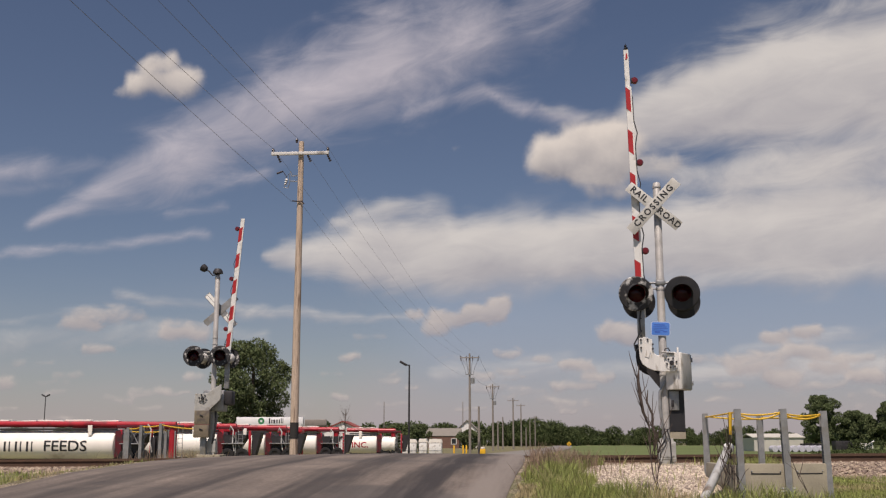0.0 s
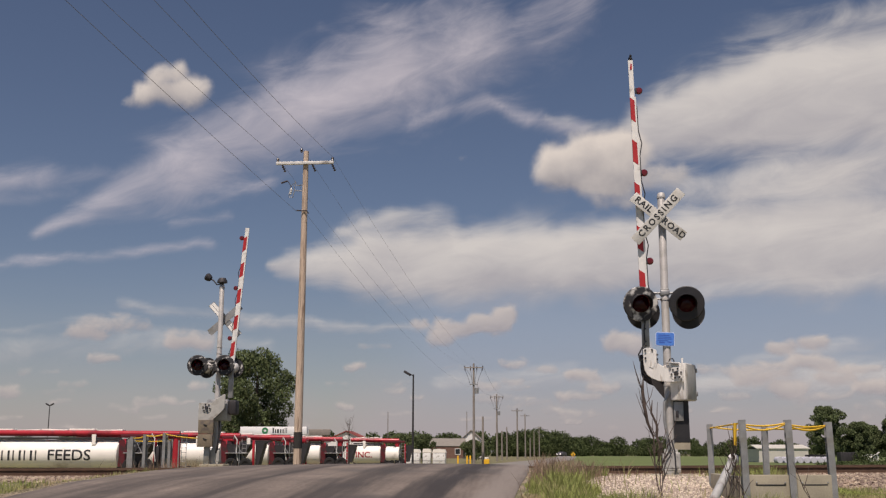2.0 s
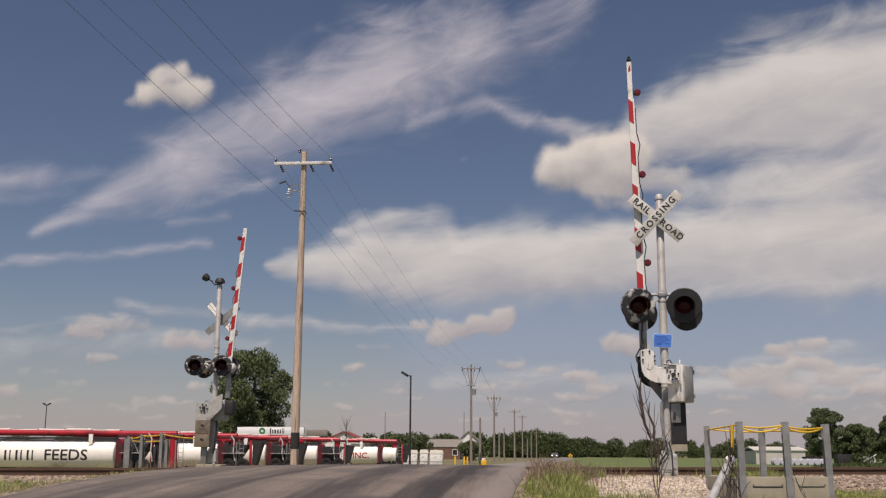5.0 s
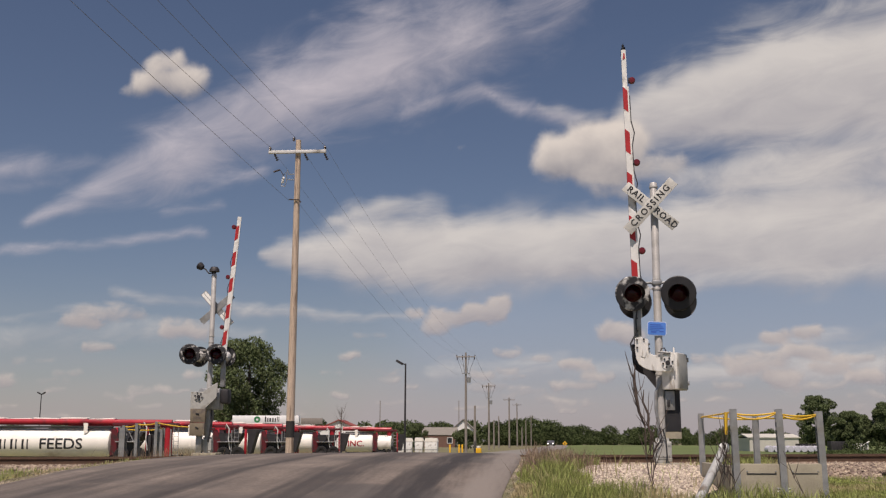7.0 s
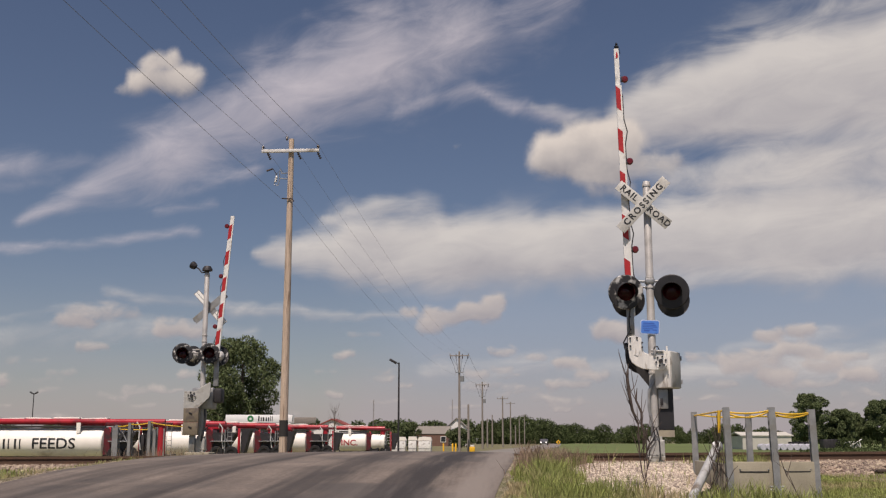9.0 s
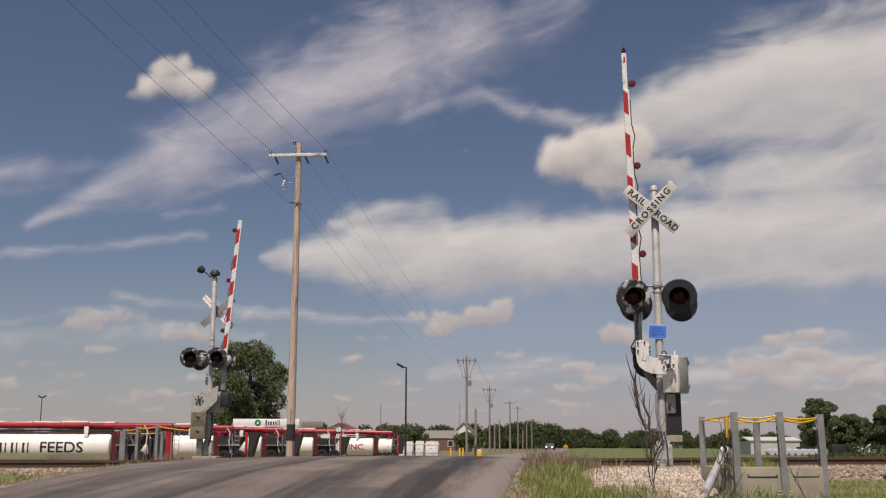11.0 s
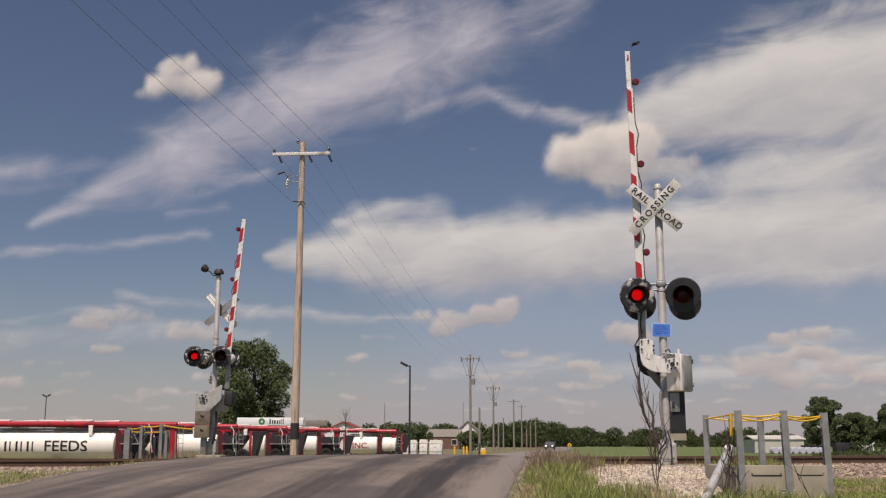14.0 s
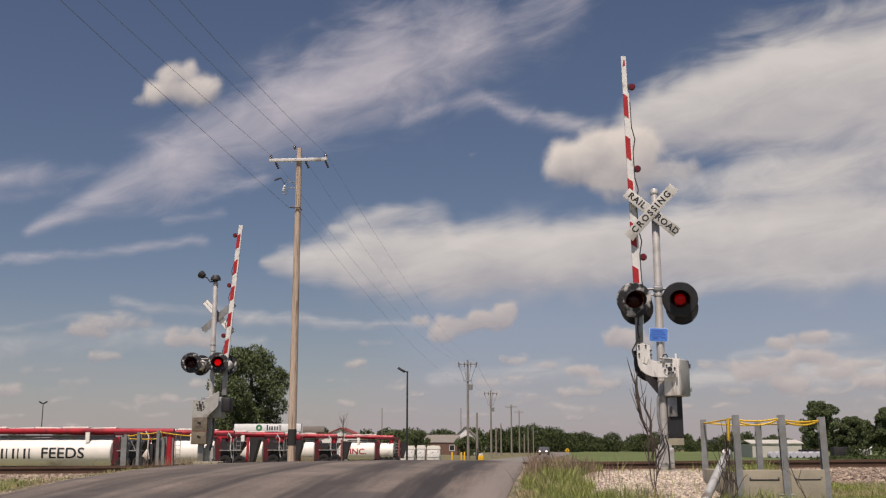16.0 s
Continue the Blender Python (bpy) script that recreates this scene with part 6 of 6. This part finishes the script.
streak(SHEET, 18.17, 3.69, 9.60, 4.1, 0.37, 0.35, 0.50)
streak(SHEET, 21.95, 6.37, 11.06, 4.67, 0.43, 0.3, 0.37)
streak(HIGH, -21.95, 18.57, -18.88, 18.97, 0.62, 0.72, 0.74)
streak(HIGH, -20.90, 19.55, -19.91, 19.82, 0.68, 0.66, 0.62)
streak(HIGH, -22.60, 18.06, -21.51, 18.32, 0.43, 0.45, 0.50)
streak(HIGH, 1.37, 15.42, 4.67, 15.33, 1.15, 1.0, 1.5)
streak(HIGH, 3.27, 15.98, 5.15, 15.92, 1.2, 1.0, 1.2)
streak(HIGH, 4.97, 14.77, 8.04, 14.7, 1.12, 0.5, 0.74)
streak(HIGH, 3.70, 13.9, 5.55, 13.54, 0.81, 0.45, 0.68)
streak(HIGH, -3.82, 16.02, -3.63, 16.08, 0.28, 0.24, 0.28)
streak(LOW, -23.68, 6.46, -22.60, 6.51, 0.43, 0.5, 0.43)
streak(LOW, -19.48, 5.92, -17.54, 5.99, 0.43, 0.5, 0.43)
streak(LOW, -23.36, 4.84, -22.15, 4.88, 0.28, 0.45, 0.28)
streak(LOW, -6.42, 6.85, -5.83, 6.86, 0.31, 0.6, 0.31)
streak(LOW, -5.45, 6.18, -4.48, 6.19, 0.50, 0.72, 0.50)
streak(LOW, -10.12, 4.46, -9.09, 4.48, 0.22, 0.62, 0.22)
streak(LOW, -27.77, 2.86, -26.95, 2.88, 0.34, 0.7, 0.34)
streak(LOW, -25.19, 2.47, -24.41, 2.49, 0.22, 0.42, 0.22)
streak(LOW, -20.75, 2.43, -19.93, 2.45, 0.22, 0.42, 0.22)
streak(LOW, -10.69, 2.42, -9.88, 2.43, 0.22, 0.66, 0.22)
streak(LOW, -6.39, 2.81, -5.94, 2.81, 0.19, 0.55, 0.19)
streak(LOW, -18.33, 3.37, -17.56, 3.39, 0.28, 0.45, 0.28)
streak(LOW, -4.94, 6.77, -1.58, 6.79, 0.46, 0.85, 0.46)
streak(LOW, -1.75, 7.44, -1.42, 7.44, 0.50, 0.85, 0.50)
streak(LOW, -3.09, 7.12, -2.19, 7.13, 0.43, 0.8, 0.43)
streak(LOW, 4.46, 5.88, 5.47, 5.87, 0.50, 0.92, 0.50)
streak(LOW, 5.20, 5.63, 5.92, 5.63, 0.43, 0.8, 0.43)
streak(LOW, -1.38, 4.83, -0.50, 4.83, 0.28, 0.55, 0.28)
streak(LOW, 1.79, 4.07, 3.47, 4.07, 0.31, 0.75, 0.31)
streak(LOW, -2.94, 3.6, -1.83, 3.6, 0.28, 0.6, 0.28)
streak(LOW, -1.39, 3.82, -0.50, 3.82, 0.25, 0.5, 0.25)
streak(LOW, 1.38, 3.01, 3.42, 3.01, 0.28, 0.66, 0.28)
streak(LOW, 12.58, 5.44, 13.52, 5.42, 0.40, 0.8, 0.40)
streak(LOW, 14.23, 5.57, 14.96, 5.56, 0.37, 0.8, 0.37)
streak(LOW, 13.83, 4.56, 15.35, 4.54, 0.40, 0.85, 0.40)
streak(LOW, 12.85, 3.27, 13.99, 3.26, 0.43, 0.88, 0.43)
streak(LOW, 10.64, 4.29, 13.36, 4.25, 0.53, 0.66, 0.53)
streak(LOW, 8.73, 4.4, 10.12, 4.38, 0.28, 0.5, 0.28)
streak(LOW, 16.52, 3.26, 17.92, 3.24, 0.40, 0.75, 0.40)
streak(LOW, 15.85, 4.24, 17.65, 4.2, 0.28, 0.66, 0.28)
streak(LOW, 1.98, 1.68, 2.49, 1.69, 0.15, 0.65, 0.15)
streak(LOW, 8.00, 2.26, 8.49, 2.26, 0.15, 0.55, 0.15)
streak(LOW, 14.26, 2.11, 15.11, 2.1, 0.19, 0.4, 0.19)
streak(LOW, -4.92, 4.41, -3.44, 4.42, 0.22, 0.35, 0.22)
streak(LOW, -8.30, 3.76, -6.82, 3.78, 0.19, 0.35, 0.19)
streak(LOW, -14.57, 2.76, -13.27, 2.78, 0.19, 0.3, 0.19)
streak(LOW, -0.61, 2.61, 0.85, 2.61, 0.22, 0.4, 0.22)
streak(LOW, 10.09, 2.03, 11.46, 2.03, 0.22, 0.35, 0.22)
streak(LOW, -26.78, 3.9, -25.18, 3.96, 0.25, 0.3, 0.25)
streak(LOW, -12.63, 1.89, -11.54, 1.9, 0.19, 0.3, 0.19)
streak(SHEET, 8.85, 3.57, 13.85, 3.75, 0.43, 0.55, 0.81)
streak(SHEET, 13.85, 3.75, 20.51, 3.87, 0.81, 0.6, 0.93)
streak(SHEET, -4.92, 3.64, 0.92, 3.98, 0.50, 0.38, 0.68)
streak(SHEET, 0.92, 3.98, 6.64, 3.58, 0.68, 0.38, 0.56)
streak(SHEET, -28.53, 4.95, -20.36, 5.74, 0.62, 0.3, 0.74)
streak(SHEET, -20.36, 5.74, -14.45, 5.47, 0.74, 0.32, 0.43)
streak(SHEET, 5.86, 8.06, 9.76, 8.42, 0.31, 0.5, 0.43)
streak(SHEET, 9.76, 8.42, 19.54, 8.45, 0.43, 0.5, 0.62)
streak(LOW, -24.34, 6.02, -23.00, 6.08, 0.37, 0.7, 0.37)
streak(LOW, -22.72, 6.5, -21.02, 6.58, 0.43, 0.6, 0.43)
streak(LOW, -19.55, 5.62, -17.44, 5.69, 0.37, 0.7, 0.37)
streak(LOW, -23.42, 4.75, -22.08, 4.8, 0.25, 0.6, 0.25)
streak(LOW, -24.97, 3.39, -23.66, 3.43, 0.25, 0.45, 0.25)
streak(LOW, -20.92, 2.63, -19.21, 2.67, 0.28, 0.55, 0.28)
streak(LOW, -22.27, 2.17, -20.93, 2.2, 0.22, 0.45, 0.22)
streak(LOW, 10.85, 3.79, 12.55, 3.77, 0.43, 0.7, 0.43)
streak(LOW, 14.94, 3.88, 16.25, 3.86, 0.37, 0.7, 0.37)
streak(LOW, 9.84, 2.91, 11.21, 2.9, 0.28, 0.5, 0.28)
streak(LOW, 14.01, 2.88, 15.97, 2.87, 0.28, 0.55, 0.28)
streak(LOW, -0.30, 4.43, 1.17, 4.43, 0.28, 0.5, 0.28)
streak(LOW, 3.05, 3.52, 4.49, 3.52, 0.31, 0.6, 0.31)
streak(LOW, -3.25, 2.89, -1.41, 2.9, 0.25, 0.5, 0.25)
streak(LOW, 0.85, 2.16, 3.03, 2.17, 0.22, 0.45, 0.22)
streak(LOW, 16.58, 2.29, 18.17, 2.28, 0.22, 0.45, 0.22)
streak(LOW, -8.14, 1.94, -6.31, 1.96, 0.22, 0.4, 0.22)
streak(LOW, -9.26, 5.58, -7.78, 5.6, 0.22, 0.35, 0.22)
rnd = random.Random(17)
for _ in range(26):
    az, el = rnd.uniform(-29, 21), rnd.uniform(0.9, 3.6)
    ln = rnd.uniform(0.4, 1.8)
    streak(LOW, az, el, az + ln, el + rnd.uniform(-0.1, 0.1), rnd.uniform(0.12, 0.24), rnd.uniform(0.3, 0.5))


def cloud_material(name, lo, hi, rough_scale, stretch, amount, light, shade, most, detail=6, mottle=0.5, slope=0.0, grain=0.58):
    m = bpy.data.materials.new(name)
    m.use_nodes = True
    n, l = m.node_tree.nodes, m.node_tree.links
    n.remove(n["Principled BSDF"])
    a = n.new("ShaderNodeAttribute")
    a.attribute_name = "cloud_cover"
    uv = n.new("ShaderNodeAttribute")
    uv.attribute_name = "sky_place"
    turn = n.new("ShaderNodeMapping")
    turn.inputs["Rotation"].default_value = (0, 0, radians(-slope))
    l.new(uv.outputs["Vector"], turn.inputs[0])
    mp = n.new("ShaderNodeMapping")
    mp.inputs["Scale"].default_value = stretch
    l.new(turn.outputs[0], mp.inputs[0])
    t = n.new("ShaderNodeTexNoise")
    t.inputs["Scale"].default_value, t.inputs["Detail"].default_value, t.inputs["Roughness"].default_value = rough_scale, detail, grain
    t.inputs["Distortion"].default_value = 0.6 if stretch[0] != stretch[1] else 0.2
    l.new(mp.outputs[0], t.inputs["Vector"])

    def maths(op, x, y, clamp=False):
        q = n.new("ShaderNodeMath")
        q.operation, q.use_clamp = op, clamp
        for sock, v in zip(q.inputs, (x, y)):
            if hasattr(v, "is_linked"):
                l.new(v, sock)
            else:
                sock.default_value = v
        return q.outputs[0]

    d = maths("ADD", a.outputs["Fac"], maths("MULTIPLY", maths("SUBTRACT", t.outputs[0], 0.5), maths("MULTIPLY", maths("SUBTRACT", 1.35, a.outputs["Fac"], True), amount)))
    r = n.new("ShaderNodeMapRange")
    r.interpolation_type = "SMOOTHSTEP"
    r.inputs[1].default_value, r.inputs[2].default_value, r.inputs[4].default_value = lo, hi, most
    l.new(d, r.inputs[0])
    alpha = maths("MULTIPLY", r.outputs[0], maths("MULTIPLY", a.outputs["Fac"], 6.0, True))
    lit = n.new("ShaderNodeAttribute")
    lit.attribute_name = "lit"
    c = n.new("ShaderNodeMix")
    c.data_type = "RGBA"
    c.inputs[6].default_value, c.inputs[7].default_value = (*shade, 1), (*light, 1)
    l.new(maths("ADD", lit.outputs["Fac"], maths("MULTIPLY", maths("SUBTRACT", t.outputs[0], 0.5), mottle), True), c.inputs[0])
    e = n.new("ShaderNodeEmission")
    l.new(c.outputs[2], e.inputs[0])
    tr = n.new("ShaderNodeBsdfTransparent")
    x = n.new("ShaderNodeMixShader")
    l.new(alpha, x.inputs[0])
    l.new(tr.outputs[0], x.inputs[1])
    l.new(e.outputs[0], x.inputs[2])
    l.new(x.outputs[0], n["Material Output"].inputs[0])
    return m


def cloud_sheet(name, layer, radius, step, sharp, material, label, el_range, warp):
    """Part of the sky's vault carrying the streaks of one layer."""
    az = np.arange(-48, 40.01, step)
    el = np.arange(el_range[0], el_range[1] + 0.01, step)
    A, E = np.meshgrid(az, el)
    wa = A + warp * (np.sin(A * 0.9 + E * 0.7) + 0.6 * np.sin(A * 2.1 - E * 1.7 + 1.0) + 0.4 * np.sin(E * 4.3 + A * 0.6))
    we = E + warp * 0.7 * (np.sin(A * 1.1 - E * 1.3 + 2.0) + 0.5 * np.sin(A * 2.7 + E * 0.9) + 0.35 * np.sin(A * 4.9 + 0.4))
    D, L, T = np.zeros_like(A), np.zeros_like(A), np.full_like(A, 1e-6)
    for a0, e0, a1, e1, half_a, amount, half_b in layer:
        dx, dy = a1 - a0, e1 - e0
        u = np.clip(((wa - a0) * dx + (we - e0) * dy) / (dx * dx + dy * dy + 1e-9), 0, 1)
        half = half_a + (half_b - half_a) * u
        px, py = wa - a0 - u * dx, we - e0 - u * dy
        q = (np.hypot(px, py) / half) ** 2
        g = amount * np.exp(-q ** sharp * 0.7)
        D = np.maximum(D, g) + 0.12 * np.minimum(D, g)
        L += g * np.clip(0.55 + 0.62 * py / half - 0.2 * px / half, 0, 1)
        T += g
    V = np.stack([radius * np.sin(np.radians(A)) * np.cos(np.radians(E)), radius * np.cos(np.radians(A)) * np.cos(np.radians(E)), radius * np.sin(np.radians(E))], -1).reshape(-1, 3)
    k = len(az)
    keep = D > 0.004
    Fs = [(j * k + i, j * k + i + 1, (j + 1) * k + i + 1, (j + 1) * k + i) for j in range(len(el) - 1) for i in range(k - 1) if keep[j:j + 2, i:i + 2].any()]
    me = bpy.data.meshes.new(name)
    me.from_pydata(V.tolist(), [], Fs)
    me.attributes.new("cloud_cover", "FLOAT", "POINT").data.foreach_set("value", D.ravel().astype(np.float32))
    me.attributes.new("lit", "FLOAT", "POINT").data.foreach_set("value", (L / T).ravel().astype(np.float32))
    place = np.stack([A, E, np.zeros_like(A)], -1).astype(np.float32)
    me.attributes.new("sky_place", "FLOAT_VECTOR", "POINT").data.foreach_set("vector", place.ravel())
    me.materials.append(material)
    me.shade_smooth()
    ob = new(name, me)
    ob.location = (0, 0, 1.5)
    return tagged(ob, label, "clouds", kind="structure")


FEATHER_MAT = cloud_material("thin feathered high cloud", 0.02, 1.0, 0.42, (0.55, 1.5, 1), 0.85, (0.60, 0.595, 0.615), (0.44, 0.44, 0.475), 0.86, 9, 1.0, 16, 0.6)
SHEET_MAT = cloud_material("smooth high cloud sheet", 0.04, 0.9, 0.4, (0.55, 1.5, 1), 1.0, (0.59, 0.605, 0.568), (0.385, 0.4, 0.412), 0.93, 9, 1.3, 6, 0.58)
PUFF_MAT = cloud_material("lit cumulus cloud", 0.18, 0.74, 0.6, (1, 1, 1), 0.7, (0.68, 0.66, 0.585), (0.28, 0.288, 0.30), 0.92, 6, 0.7)
LOW_MAT = cloud_material("low cumulus cloud", 0.18, 0.78, 1.1, (0.8, 1.2, 1), 1.05, (0.53, 0.51, 0.468), (0.32, 0.318, 0.332), 0.82, 6, 0.7)
HAZE = []
streak(HAZE, -7.0, -1.0, 60.0, -1.0, 4.6, 0.85)
streak(HAZE, -60.0, -1.0, -14.0, -1.0, 4.6, 0.62)
streak(HAZE, -60.0, -1.0, -12.0, -1.0, 8.0, 0.36)
HAZE_MAT = cloud_material("summer haze", 0.0, 1.0, 0.2, (0.5, 2.0, 1), 0.25, (0.375, 0.363, 0.395), (0.325, 0.32, 0.365), 0.8)
cloud_sheet("backdrop_haze", HAZE, 4500, 0.5, 1.0, HAZE_MAT, "pale violet grey haze low over the horizon", (-0.5, 16), 0.1)
PALE = []
streak(PALE, -4.0, 6.0, 60.0, 6.5, 3.2, 0.75)
PALE_MAT = cloud_material("pale clear sky", 0.0, 1.0, 0.2, (0.5, 2.0, 1), 0.1, (0.30, 0.375, 0.47), (0.28, 0.35, 0.45), 0.6, 2, 0.2)
cloud_sheet("backdrop_pale_sky", PALE, 4480, 0.5, 1.0, PALE_MAT, "pale blue lower sky", (-0.5, 16), 0.05)
cloud_sheet("backdrop_feather_cloud", FEATHER, 4400, 0.25, 0.9, FEATHER_MAT, "thin feathered violet white cloud rising across the blue", (4, 30), 0.1)
cloud_sheet("backdrop_high_cloud", SHEET, 4300, 0.25, 1.25, SHEET_MAT, "smooth white high cloud sheets across the blue sky", (-0.5, 30), 0.12)
puffs = cloud_sheet("backdrop_cumulus", HIGH, 4000, 0.2, 1.2, PUFF_MAT, "small bright cumulus puffs with grey undersides", (9, 26), 0.16)
lows = cloud_sheet("backdrop_low_cumulus", LOW, 4150, 0.15, 1.1, LOW_MAT, "rows of small low cumulus near the horizon", (0.2, 10), 0.12)


# ---- what moves ----
def motions():
    # the two flashers of each mast light in turn from 12.3 s on
    on = {"a": ((12.33, 12.92), (13.63, 14.27), (14.92, 15.57)), "b": ((13.1, 13.6), (14.33, 14.88), (15.63, 16.5))}
    for key, bulbs in BULBS.items():
        for bulb, shows in bulbs:
            out, seen = pose(0, 0.08, 0), pose(0, 0.012, 0)
            rows = [(0, out)]
            for t0, t1 in on[key]:
                rows += [(t0, out), (t0 + 0.07, seen)]
                if t1 < 16:
                    rows += [(t1, seen), (t1 + 0.07, out)]
            if rows[-1][0] < 16:
                rows.append((16, rows[-1][1]))
            walk(bulb, rows)
    # bird: sits on the arm's tip, then flies off
    perch = (1.965, 19.17, 8.87)
    rows = [(0, pose(*perch, 0, -60, -85)), (1.0, pose(*perch, 0, -60, -88)), (1.5, pose(*perch, 0, -55, -108)), (4.0, pose(*perch, 0, -55, -106)), (7.0, pose(*perch, 0, -60, -85)), (8.7, pose(*perch, 0, -56, -104)), (9.0, pose(*perch, 0, -52, -112)), (12.5, pose(*perch, 0, -60, -85)), (13.6, pose(*perch, 0, -50, -70)), (13.8, pose(*perch, 0, -40, -30))]
    for t, x, z in ((13.9, 2.01, 8.93), (14.0, 2.12, 8.96), (14.1, 2.29, 9.01), (14.2, 2.56, 9.04), (14.3, 2.93, 9.04), (14.4, 3.36, 9.05), (14.5, 3.84, 9.0), (14.6, 4.41, 8.95), (14.7, 5.1, 8.86), (14.8, 5.87, 8.72), (14.9, 6.69, 8.54), (15.1, 8.5, 8.3), (16.0, 17.5, 8.8)):
        rows.append((t, pose(x, 19.17 + 0.25 * max(0, t - 14.2), z, 15, -8, 8)))
    walk(bird, rows)
    for s, wing in zip((1, -1), wings):
        fold = pose(0.045, s * 0.03, 0.068, 0, 78, s * 86)
        r = [(0, fold), (13.75, fold), (13.85, pose(0.03, s * 0.03, 0.07, s * 8, 40, s * 58))]
        beats = (15, -35, -50, -5, 50, 60, 65, 60, 45, 30, 55, -30, 45)
        for i, b in enumerate(beats):
            r.append((13.95 + 0.1 * i, pose(0.02, s * 0.03, 0.075, s * b, 0, 0)))
        r.append((16.0, pose(0.02, s * 0.03, 0.075, s * 10, 0, 0)))
        walk(wing, r)
    # car coming up the road
    walk(car, [(0, pose(16.0, 380, 0.37, 0, 0, -75)), (0.5, pose(13.3, 371, 0.37, 0, 0, -72)), (1.0, pose(11.4, 361, 0.37, 0, 0, -60)), (1.5, pose(9.9, 350, 0.37, 0, 0, -42)), (2.5, pose(9.0, 334, 0.37, 0, 0, -20)), (3.5, pose(7.9, 320, 0.37, 0, 0, -8)), (6.4, pose(6.85, 280, 0.37, 0, 0, -4)), (9.0, pose(6.2, 252, 0.37, 0, 0, -5)), (16, pose(3.1, 190, 0.37, 0, 0, -6))])
    # clouds drift slowly to the east
    walk(puffs, [(0, pose(0, 0, 1.5)), (16, pose(0, 0, 1.5, 0, 0, -1.1))])
    walk(lows, [(0, pose(0, 0, 1.5)), (16, pose(0, 0, 1.5, 0, 0, -0.45))])


motions()
